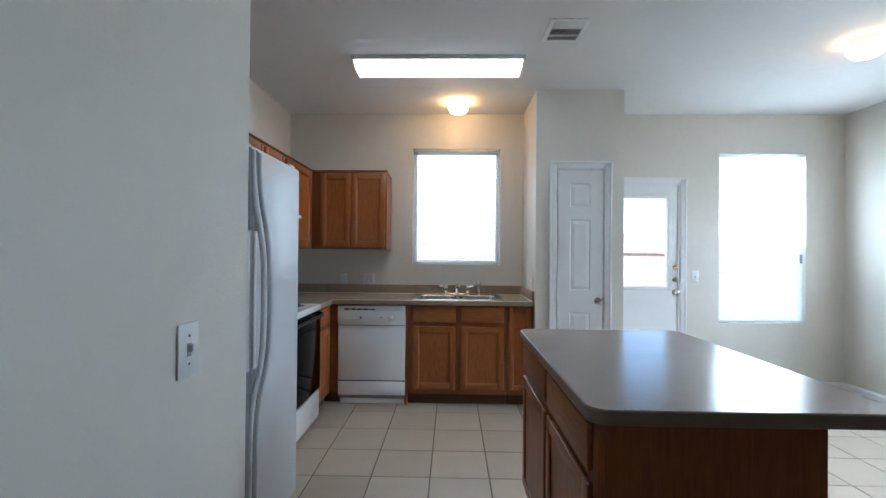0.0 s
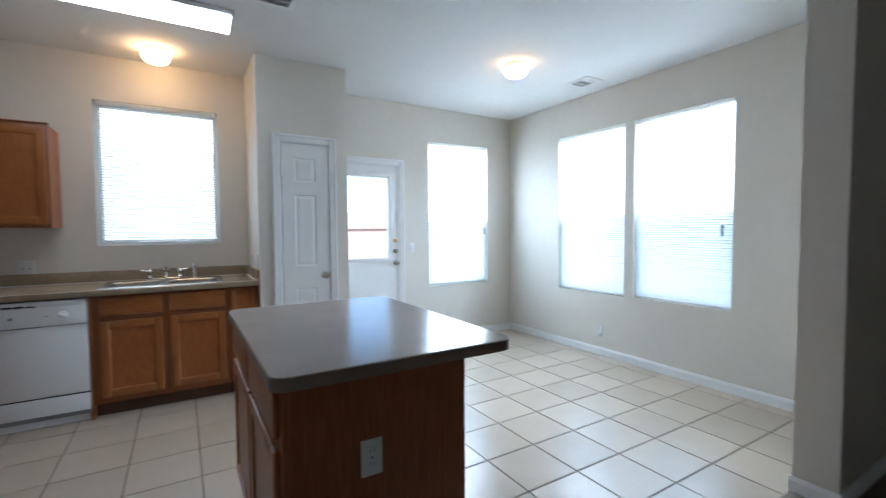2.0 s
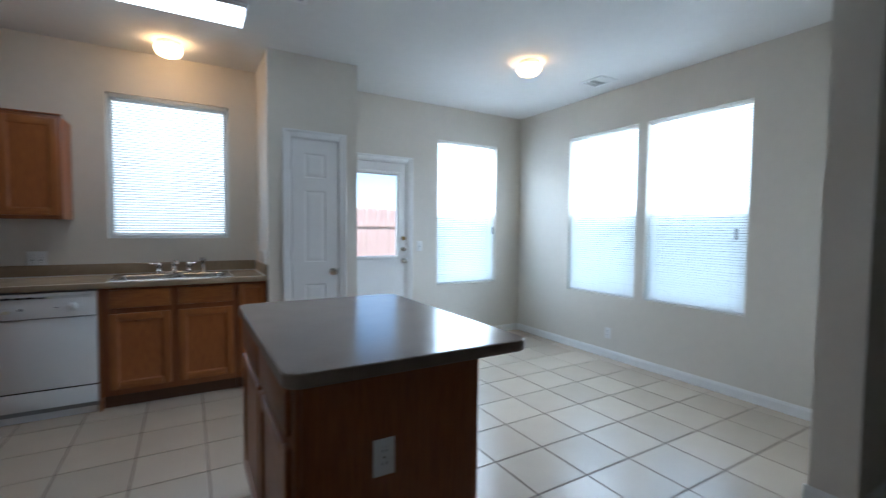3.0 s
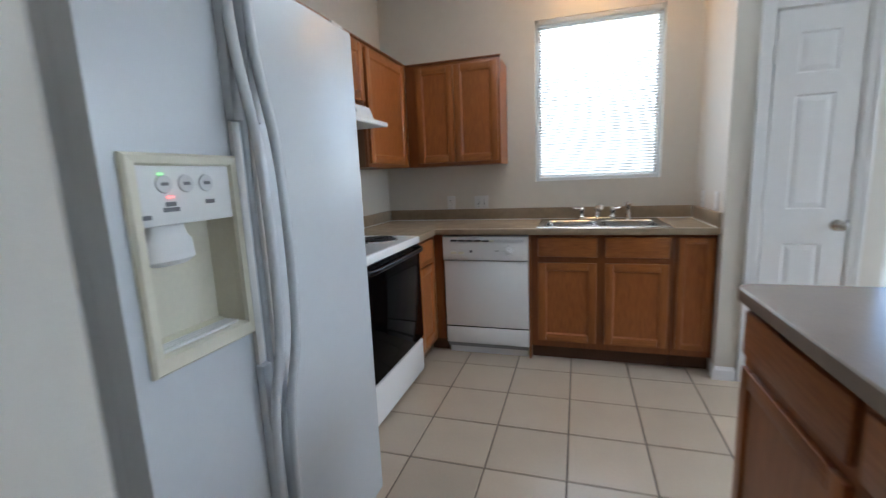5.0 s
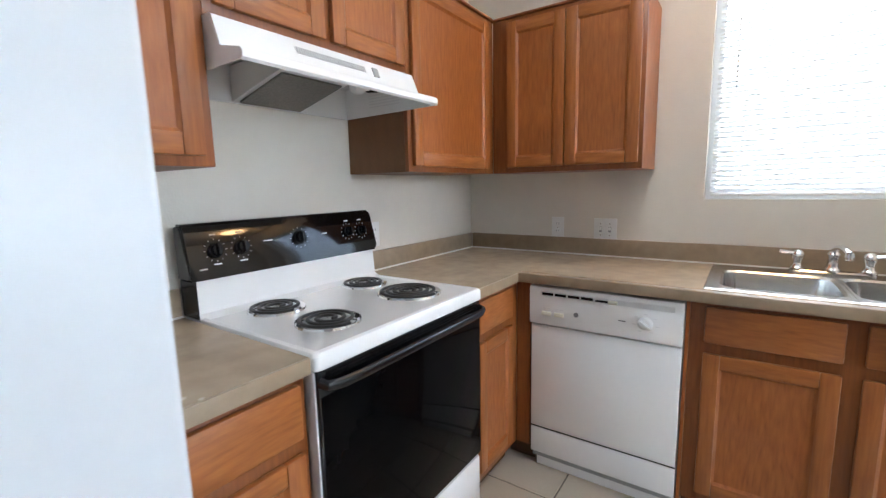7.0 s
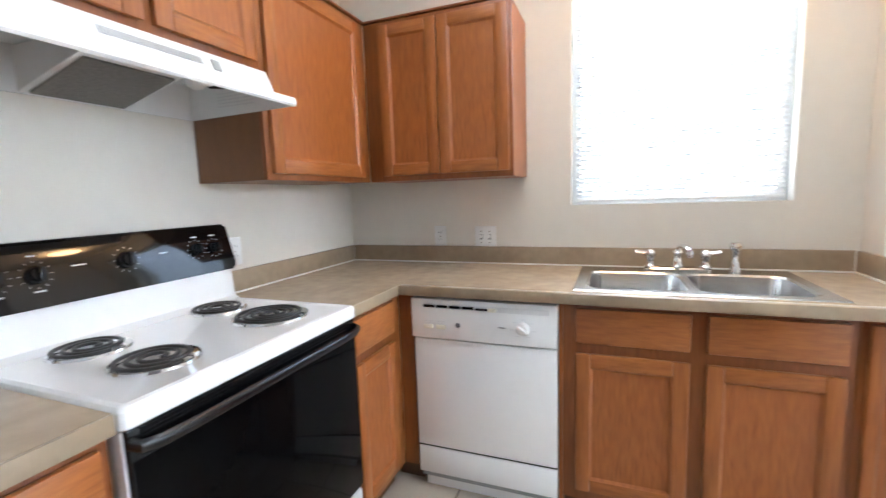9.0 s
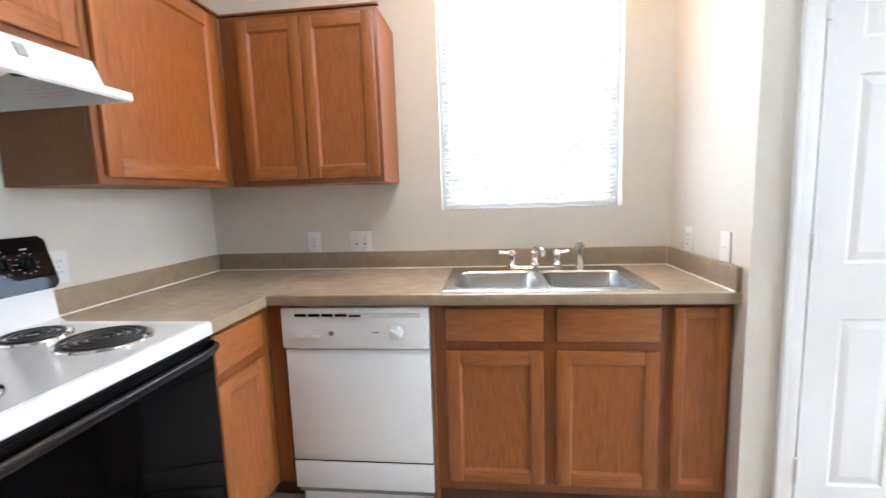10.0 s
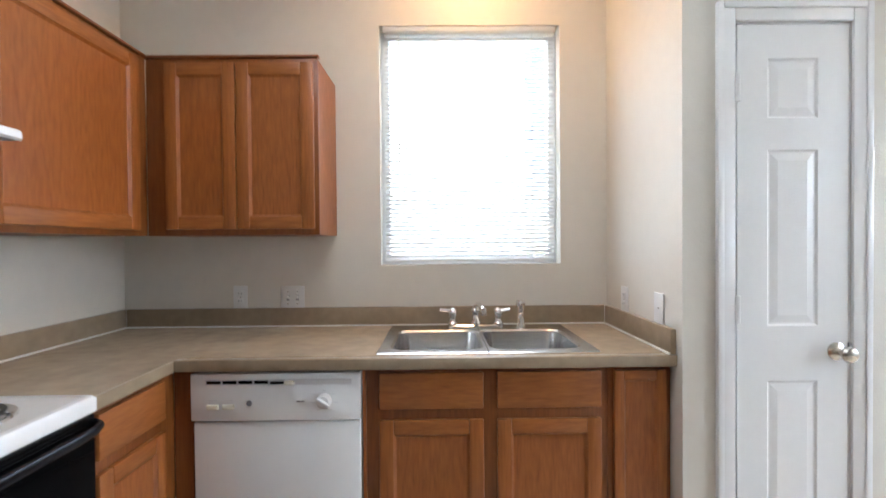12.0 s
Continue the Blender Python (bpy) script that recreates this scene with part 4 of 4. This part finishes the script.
for y, z, w in ((3.12, 1.13, 0.035), (3.36, 1.13, 0.025), (2.938, 1.168, 0.02), (3.022, 1.168, 0.02), (2.938, 1.078, 0.024), (3.022, 1.078, 0.024), (2.892, 1.068, 0.022), (3.480, 1.168, 0.02), (3.553, 1.168, 0.02)):
    x = LEFT + 0.1 - (z - 1.06) * 0.2077
    part("print", B(x - 0.0005, x + 0.0015, y - w / 2, y + w / 2, z - 0.002, z + 0.002), PALEINK, bgp, smooth=False)


def burner(x, y, r):
    b = part("burner", turned(bmesh.new(), [(r + 0.012, 0.9205), (r + 0.010, 0.9265), (r + 0.002, 0.9255), (r * 0.8, 0.912), (0.02, 0.906), (0, 0.906)], Matrix.Translation((x, y, 0)), 36), CHROME, rg, "chrome drip bowl")
    turns = 4 if r > 0.085 else 3
    pts = [(x + (0.018 + (r - 0.012) * k / (turns * 22)) * math.cos(k * math.tau / 22), y + (0.018 + (r - 0.012) * k / (turns * 22)) * math.sin(k * math.tau / 22), 0.9315) for k in range(turns * 22 + 1)]
    part("coil", sweep(bmesh.new(), pts, 0.0062, 0.005, n=8), COIL, b, "black spiral coil")
    for a in (30, 150, 270):
        c, s = math.cos(radians(a)), math.sin(radians(a))
        part("coil_support", sweep(bmesh.new(), [(x + 0.012 * c, y + 0.012 * s, 0.924), (x + r * c, y + r * s, 0.924)], 0.0015, 0.004, n=6), CHROME, b)
burner(-1.462, 3.060, 0.078)
burner(-1.215, 3.058, 0.084)
burner(-1.470, 3.460, 0.078)
burner(-1.225, 3.440, 0.104)
part("oven_door", B(RX - 0.044, RX - 0.004, RY0 + 0.006, RY1 - 0.006, 0.270, 0.878, bevel=0.006), BLACK, rg, "black oven door")
part("oven_window", B(RX - 0.006, RX - 0.0015, RY0 + 0.012, RY1 - 0.012, 0.278, 0.815, bevel=0.001), OVENGLASS, rg, "black glass oven front")
for z in (0.858, 0.866, 0.874):
    part("vent_slat", B(RX - 0.006, RX + 0.001, RY0 + 0.03, RY1 - 0.03, z - 0.0025, z + 0.0025, bevel=0.001), BLACK, rg)
hb = bmesh.new()
sweep(hb, [(RX - 0.004, RY0 + 0.012, 0.852), (RX + 0.018, RY0 + 0.018, 0.848), (RX + 0.028, RY0 + 0.05, 0.846), (RX + 0.031, RY0 + 0.12, 0.845), (RX + 0.031, RY1 - 0.12, 0.845), (RX + 0.028, RY1 - 0.05, 0.846), (RX + 0.018, RY1 - 0.018, 0.848), (RX - 0.004, RY1 - 0.012, 0.852)], 0.009, 0.014, n=12)
part("oven_handle", hb, BARBLACK, rg, "black bar handle")
part("side_trim", B(RX - 0.044, RX - 0.012, RY0 + 0.0, RY0 + 0.005, 0.27, 0.878), PALEINK, rg, smooth=False)
part("storage_drawer", B(RX - 0.044, RX - 0.006, RY0 + 0.006, RY1 - 0.006, 0.045, 0.260, bevel=0.012), ENAMEL, rg)
for y in (RY0 + 0.04, RY1 - 0.04):
    for x in (RX - 0.08, LEFT + 0.1):
        part("foot", turned(bmesh.new(), [(0, 0), (0.018, 0), (0.018, 0.012), (0.01, 0.014), (0.01, 0.035)], Matrix.Translation((x, y, 0)), 14), BLACK, rg)

# ---- range hood ----
hd = thing("range_hood", (-1.4, 3.22, 1.52), "white under-cabinet range hood with grease filter", "range hood")
HY0h, HY1h, HF = 2.839, 3.587, -1.184
part("top_panel", B(LEFT + 0.004, UX + 0.022, HY0h, HY1h, 1.704, 1.713), ENAMEL, hd, smooth=False)
part("front_panel", prism(bmesh.new(), [(UX + 0.022, 1.713), (UX + 0.030, 1.710), (UX + 0.062, 1.634), (UX + 0.056, 1.630), (UX + 0.022, 1.704)], "y", HY0h, HY1h), ENAMEL, hd, smooth=False)
lip = prism(bmesh.new(), [(UX + 0.060, 1.634), (HF - 0.006, 1.616), (HF, 1.608), (HF, 1.594), (HF - 0.006, 1.588), (HF - 0.012, 1.594), (HF - 0.012, 1.606), (UX + 0.056, 1.626)], "y", HY0h, HY1h)
part("front_lip", lip, ENAMEL, hd)
for y in (HY0h - 0.001, HY1h - 0.003):
    part("side_panel", prism(bmesh.new(), [(LEFT + 0.004, 1.704), (UX + 0.024, 1.704), (UX + 0.060, 1.634), (HF - 0.004, 1.615), (HF - 0.004, 1.590), (LEFT + 0.009, 1.584)], "y", y, y + 0.004), ENAMEL, hd, smooth=False)
part("back_panel", B(LEFT + 0.003, LEFT + 0.008, HY0h, HY1h, 1.584, 1.703), ENAMEL, hd, smooth=False)
part("motor_box", prism(bmesh.new(), [(LEFT + 0.01, 1.70), (-1.385, 1.70), (-1.385, 1.648), (LEFT + 0.01, 1.588)], "y", 3.08, 3.345), PLASTIC, hd, "white filter housing", smooth=False)
part("grease_filter", prism(bmesh.new(), [(LEFT + 0.03, 1.590), (-1.400, 1.645), (-1.400, 1.639), (LEFT + 0.03, 1.583)], "y", 3.095, 3.330), MESH, hd, "grey metal grease filter", smooth=False)
part("lamp_bulb", turned(bmesh.new(), [(0, -0.035), (0.016, -0.03), (0.024, -0.01), (0.022, 0.01), (0.012, 0.03), (0.012, 0.05)], Matrix.Translation((-1.36, 3.37, 1.640)) @ Matrix.Rotation(radians(-80), 4, "X"), 18), PLASTIC, hd, "unlit frosted bulb")
part("lamp_socket", turned(bmesh.new(), [(0, 0.045), (0.019, 0.045), (0.019, 0.09), (0, 0.09)], Matrix.Translation((-1.36, 3.37, 1.640)) @ Matrix.Rotation(radians(-80), 4, "X"), 18), BLACK, hd, "black lamp socket")
part("vent_panel", prism(bmesh.new(), [(UX + 0.0405, 1.688), (UX + 0.0490, 1.668), (UX + 0.0475, 1.667), (UX + 0.0390, 1.687)], "y", 3.06, 3.33), PALEINK, hd, "pale grey vent strip", smooth=False)
for k in range(34):
    y = 3.064 + 0.0078 * k
    part("vent_slot", prism(bmesh.new(), [(UX + 0.0422, 1.687), (UX + 0.0498, 1.669), (UX + 0.0478, 1.668), (UX + 0.0402, 1.686)], "y", y, y + 0.004), GREYP, hd, smooth=False)
part("rocker_switch", prism(bmesh.new(), [(UX + 0.041, 1.692), (UX + 0.053, 1.662), (UX + 0.048, 1.660), (UX + 0.036, 1.690)], "y", 3.362, 3.388), GREYP, hd, "grey rocker switches", smooth=False)
for k in range(5):
    part("print", B(-1.52 + 0.0, -1.36, HY1h - 0.0045, HY1h - 0.003, 1.605 + 0.011 * k + 0.012, 1.609 + 0.011 * k + 0.012), PALEINK, hd, smooth=False)

# ---- refrigerator ----
FX, FY0, FY1, FT, SEAM = -0.810, 1.610, 2.490, 1.765, 1.936
fg = thing("refrigerator", (-1.2, 2.03, 0), "white side-by-side refrigerator with ice and water dispenser", "refrigerator")
part("cabinet_body", B(LEFT + 0.05, FX - 0.065, FY0 + 0.004, FY1 - 0.004, 0.02, FT - 0.01, bevel=0.006), FRIDGE, fg)
part("fridge_door", B(FX - 0.062, FX, SEAM + 0.004, FY1, 0.085, FT, bevel=0.012, seg=3), FRIDGE, fg, "textured white door")
DP = (1.640, 1.895, 0.945, 1.345)
part("freezer_door", wall_bm("y", FY0, SEAM - 0.004, FX - 0.062, FX, 0.085, FT, [(DP[0] + 0.01, DP[1] - 0.01, DP[2] + 0.01, DP[3] - 0.01)]), FRIDGE, fg, "textured white door", smooth=False)


def rect_loop(bm, x, y0, y1, z0, z1):
    return [bm.verts.new((x, y, z)) for y, z in ((y0, z0), (y1, z0), (y1, z1), (y0, z1))]
bz = bmesh.new()
i0, i1, i2, i3 = DP[0] + 0.026, DP[1] - 0.022, DP[2] + 0.034, DP[3] - 0.022
loft(bz, [rect_loop(bz, FX - 0.002, *DP), rect_loop(bz, FX + 0.008, *DP), rect_loop(bz, FX + 0.013, DP[0] + 0.005, DP[1] - 0.005, DP[2] + 0.005, DP[3] - 0.005),
          rect_loop(bz, FX + 0.011, i0 - 0.004, i1 + 0.004, i2 - 0.004, i3 + 0.004), rect_loop(bz, FX + 0.004, i0, i1, i2, i3), rect_loop(bz, FX - 0.012, i0, i1, i2, i3)])
dsp = part("dispenser", bz, CREAM, fg, "yellowed dispenser surround", smooth=False)
rec = bmesh.new()
loft(rec, [rect_loop(rec, FX - 0.004, i0 - 0.001, i1 + 0.001, i2 - 0.001, 1.218), rect_loop(rec, FX - 0.03, i0 + 0.003, i1 - 0.003, i2, 1.224), rect_loop(rec, FX - 0.058, i0 + 0.012, i1 - 0.012, i2 + 0.012, 1.224)], False, True)
part("recess", rec, CREAM, dsp, "pale dispenser niche")
part("control_face", B(FX - 0.01, FX + 0.006, DP[0] + 0.026, DP[1] - 0.022, 1.215, DP[3] - 0.022, bevel=0.003), PLASTIC, dsp, "white touch panel")
part("ice_chute", turned(bmesh.new(), [(0.030, 0.0), (0.036, -0.03), (0.044, -0.04), (0.046, -0.075), (0.030, -0.085), (0, -0.086)], Matrix.Translation((FX - 0.028, 1.735, 1.222)) @ Matrix.Diagonal((0.55, 1.2, 1, 1)), 24), PLASTIC, dsp, "white ice chute lever")
for k in range(5):
    part("grille_bar", B(FX - 0.052 + 0.010 * k, FX - 0.047 + 0.010 * k, DP[0] + 0.03, DP[1] - 0.03, 0.979, 0.985), PLASTIC, dsp, smooth=False)
for y in (1.715, 1.762, 1.809):
    part("touch_button", turned(bmesh.new(), [(0, 0), (0.017, 0), (0.016, 0.003), (0, 0.004)], Matrix.Translation((FX + 0.006, y, 1.290)) @ Matrix.Rotation(radians(90), 4, "Y"), 20), PALEINK, dsp)
    part("print", B(FX + 0.0095, FX + 0.0108, y - 0.007, y + 0.007, 1.287, 1.293), INK, dsp, smooth=False)
for y, z, w in ((1.725, 1.243, 0.034), (1.725, 1.253, 0.022), (1.815, 1.253, 0.022), (1.672, 1.232, 0.022)):
    part("print", B(FX + 0.0055, FX + 0.0068, y - w / 2, y + w / 2, z - 0.004, z + 0.004), INK, dsp, smooth=False)
part("indicator_light", B(FX + 0.0055, FX + 0.0075, 1.717, 1.733, 1.264, 1.268), LED_RED, dsp, "lit red indicator", smooth=False)
part("indicator_light", B(FX + 0.0055, FX + 0.0075, 1.705, 1.716, 1.306, 1.310), LED_GREEN, dsp, "lit green indicator", smooth=False)


def handle_out(z):
    """How far the long handle stands off the door at height z."""
    up = 1 / (1 + math.exp(-(z - 0.82) / 0.055))
    down = 1 / (1 + math.exp(-(1.47 - z) / 0.07))
    return 0.020 + 0.052 * up * down
for y, nm in ((SEAM - 0.030, "freezer_handle"), (SEAM + 0.030, "fridge_handle")):
    zs = [0.12 + (FT - 0.15) * k / 40 for k in range(41)]
    hn = part(nm, sweep(bmesh.new(), [(FX + handle_out(z), y, z) for z in zs], 0.014, 0.011, n=12, side=(1, 0, 0)), FRIDGE, fg, "long bowed white handle")
    for z0, z1 in ((0.10, 0.86), (1.42, FT - 0.02)):
        part("handle_base", B(FX - 0.002, FX + 0.022, y - 0.015, y + 0.015, z0, z1, bevel=0.004), FRIDGE, hn)
    part("grip_trim", B(FX - 0.002, FX + 0.010, y - 0.012, y + 0.012, 0.862, 1.418, bevel=0.003), PLASTIC, hn, "grey-white grip insert")
part("base_grille", B(FX - 0.075, FX - 0.03, FY0 + 0.01, FY1 - 0.01, 0.004, 0.078, bevel=0.004), GREYP, fg, "grey base grille")
for y in (FY0 + 0.05, FY1 - 0.05):
    part("hinge_cover", B(FX - 0.10, FX - 0.02, y - 0.035, y + 0.035, FT + 0.0005, FT + 0.018, bevel=0.006), PLASTIC, fg)

# ---- island ----
IX0, IX1, IY0, IY1 = 0.395, 1.005, 1.400, 2.535
isl = thing("kitchen_island", (0.7, 1.97, 0), "dark oak kitchen island cabinet with drawers and doors", "cabinet")
part("body", B(IX0 + 0.019, IX1, IY0, IY1, 0.1, 0.888), OAK_ISLE_V, isl, "stained oak carcass", smooth=False)
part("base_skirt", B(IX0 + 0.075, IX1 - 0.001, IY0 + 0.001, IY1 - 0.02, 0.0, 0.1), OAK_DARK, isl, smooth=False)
part("face_frame", B(IX0, IX0 + 0.0185, IY0, IY1, 0.1, 0.888, bevel=0.002), OAK_ISLE_V, isl)
def island_front(nm, a0, a1, z0, z1):
    t = IX0 - 0.0195
    def add(bm, a, b, d0, d1, lo, hi, bevel=0.004):
        return box(bm, t + d0, t + d1, a, b, lo, hi, bevel=bevel)
    if nm == "drawer_front":
        return part(nm, add(bmesh.new(), a0, a1, 0, 0.019, z0, z1, 0.007), OAK_ISLE_Y, isl, "flat oak drawer front")
    s = 0.052
    d = part(nm, add(bmesh.new(), a0 + s, a1 - s, 0.0095, 0.018, z0 + s, z1 - s, 0), OAK_ISLE_V, isl, "oak door with flat centre panel", smooth=False)
    for a in (a0, a1 - s):
        part("stile", add(bmesh.new(), a, a + s, 0, 0.019, z0, z1, 0.005), OAK_ISLE_V, d)
    for lo in (z0, z1 - s):
        part("rail", add(bmesh.new(), a0 + s, a1 - s, 0.0006, 0.019, lo, lo + s), OAK_ISLE_Y, d)
ym = (IY0 + IY1) / 2
for a, b in ((IY0 + 0.03, ym - 0.018), (ym + 0.018, IY1 - 0.03)):
    island_front("drawer_front", a, b, 0.735, 0.868)
    island_front("door", a, b, 0.135, 0.700)
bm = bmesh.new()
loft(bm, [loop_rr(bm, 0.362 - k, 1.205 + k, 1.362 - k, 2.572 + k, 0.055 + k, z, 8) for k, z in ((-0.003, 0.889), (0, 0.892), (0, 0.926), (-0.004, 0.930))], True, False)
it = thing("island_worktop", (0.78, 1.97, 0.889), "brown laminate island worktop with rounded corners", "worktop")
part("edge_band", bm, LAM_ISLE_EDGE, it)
bm = bmesh.new()
bm.faces.new(loop_rr(bm, 0.366, 1.201, 1.366, 2.568, 0.051, 0.9302, 8))
part("top_surface", bm, LAM_ISLE, it, smooth=False)
plate("wall_outlet", (0.657, IY0, 0.625), "-y", "outlet", "white duplex outlet on island end panel")

# ---- ceiling lights and vents ----
fl = thing("fluorescent_light", (-0.11, 3.400, H), "lit fluorescent ceiling fixture with wraparound diffuser", "ceiling light")
part("housing", B(-0.735, 0.508, 3.280, 3.580, H - 0.03, H - 0.001, bevel=0.004), WHITE, fl)
bm = bmesh.new()
prism(bm, [(3.292, H - 0.030), (3.292, H - 0.045), (3.335, H - 0.062), (3.390, H - 0.070), (3.470, H - 0.070), (3.525, H - 0.062), (3.568, H - 0.045), (3.568, H - 0.030)], "x", -0.715, 0.488)
part("diffuser", bm, TUBE, fl, "glowing prismatic diffuser")
for a in (-0.733, 0.488):
    part("end_cap", prism(bmesh.new(), [(3.286, H - 0.030), (3.286, H - 0.048), (3.332, H - 0.067), (3.390, H - 0.075), (3.470, H - 0.075), (3.528, H - 0.067), (3.574, H - 0.048), (3.574, H - 0.030)], "x", a, a + 0.018), PLASTIC, fl, smooth=False)


def globe_light(x, y, label, s, opal):
    g = thing("globe_ceiling_light", (x, y, H), label, "ceiling light", "opal ceiling lights")
    m = Matrix.Translation((x, y, H))
    part("ceiling_base", turned(bmesh.new(), [(0, -0.001), (0.118 * s, -0.001), (0.118 * s, -0.014), (0.104 * s, -0.034), (0, -0.034)], m), WHITE, g)
    part("glass_bowl", turned(bmesh.new(), [(0.10 * s, -0.030), (0.132 * s, -0.036), (0.142 * s, -0.052), (0.136 * s, -0.076), (0.106 * s, -0.102), (0.056 * s, -0.117), (0, -0.121)], m, 36), opal, g, "glowing opal glass bowl")
    part("finial", turned(bmesh.new(), [(0, -0.118), (0.006, -0.120), (0.006, -0.125), (0, -0.128)], m, 12), NICKEL, g)
globe_light(0.045, 4.24, "lit warm opal ceiling light over the sink", 0.66, BULB_SINK)
globe_light(2.672, 3.07, "lit warm opal ceiling light in dining area", 0.72, BULB)


def vent(x0, x1, y0, y1, label):
    v = thing("ceiling_vent", ((x0 + x1) / 2, (y0 + y1) / 2, H), label, "vent", "ceiling vents")
    bm = bmesh.new()
    f = 0.03
    for a, b, c, d in ((x0, x0 + f, y0, y1), (x1 - f, x1, y0, y1), (x0 + f, x1 - f, y0, y0 + f), (x0 + f, x1 - f, y1 - f, y1)):
        box(bm, a, b, c, d, H - 0.010, H - 0.0005, bevel=0.003)
    part("frame", bm, WHITE, v)
    # No opening here: a dark sheet gives the duct's inner shade.
    part("backing", B(x0 + f, x1 - f, y0 + f, y1 - f, H - 0.003, H - 0.001), DUCT, v, "dark sheet for the shade inside the duct", smooth=False)
    n = 14
    for k in range(n):
        y = y0 + f + (y1 - y0 - 2 * f) * (k + 0.5) / n
        tilt = -40 if k < n * 0.3 else 40
        g = B(x0 + f, x1 - f, -0.007, 0.007, -0.0006, 0.0006)
        bmesh.ops.transform(g, matrix=Matrix.Translation((0, y, H - 0.008)) @ Matrix.Rotation(radians(tilt), 4, "X"), verts=g.verts)
        part("slat", g, WHITE, v, smooth=False)
    for t in (0.3, 0.72):
        y = y0 + f + (y1 - y0 - 2 * f) * t
        part("crossbar", B(x0 + f, x1 - f, y - 0.005, y + 0.005, H - 0.014, H - 0.004), WHITE, v, smooth=False)
vent(0.575, 0.822, 2.800, 3.085, "white slatted ceiling vent in kitchen")
vent(3.438, 3.665, 2.955, 3.212, "white slatted ceiling vent in dining area")

# ---- outside ----
# Added glowing sheet, so the gaps of the kitchen blind turn white.
WHITE_GLOW = glowing("white_backdrop_glow", (1.0, 0.99, 0.98), 0.52)
solid("backdrop", B(-14, 2.2, 14.0, 14.1, -0.2, 9.0), WHITE_GLOW, "glowing white sheet added beyond the kitchen window", "backdrop", **S)

fence = thing("wooden_fence", (2, 10.0, -0.2), "weathered reddish cedar privacy fence, sunlit", "fence")
picket = bmesh.new()
prism(picket, [(-0.068, 0), (0.068, 0), (0.068, 1.93), (0.04, 1.98), (-0.04, 1.98), (-0.068, 1.93)], "y", -0.009, 0.009)
pk = mesh_of("picket", picket, FENCE, (0, 0, 0), False)
for k in range(48):
    p = new("picket", pk)
    p.parent = fence
    p.location = (0.45 + 0.142 * k, 0, random.uniform(-0.02, 0.02))
    p.rotation_euler = (0, random.uniform(-0.004, 0.004), 0)
for z in (0.4, 1.55):
    part("fence_rail", B(2.38, 9.2, 9.95, 9.99, z - 0.2, z - 0.11), FENCE, fence, smooth=False)

# ---- floor tiles ----
P, Q, TX, TY = 0.3520, 0.3465, -0.122, 3.494
gap = 0.0036
shared = {}
ix0, ix1 = math.floor((LEFT - TX) / P), math.ceil((RIGHT - TX) / P)
iy0, iy1 = math.floor((FRONT - TY) / Q), math.ceil((BACK - TY) / Q)
for i in range(ix0, ix1):
    for j in range(iy0, iy1):
        x0, x1 = max(TX + i * P, LEFT), min(TX + (i + 1) * P, RIGHT)
        y0, y1 = max(TY + j * Q, FRONT + 0.012), min(TY + (j + 1) * Q, BACK)
        w, d = round(x1 - x0 - 2 * gap, 4), round(y1 - y0 - 2 * gap, 4)
        if w < 0.01 or d < 0.01:
            continue
        if (w, d) not in shared:
            bm = bmesh.new()
            loft(bm, [loop_rr(bm, -w / 2 + k, w / 2 - k, -d / 2 + k, d / 2 - k, 0.004, z, 1) for k, z in ((0, -0.005), (0, -0.0022), (0.0025, 0))], False, True)
            shared[w, d] = mesh_of("tile", bm, TILE, (0, 0, 0), False)
        t = new("tile", shared[w, d])
        t.parent = floor
        t.location = ((x0 + x1) / 2, (y0 + y1) / 2, random.uniform(-0.0004, 0.0004))
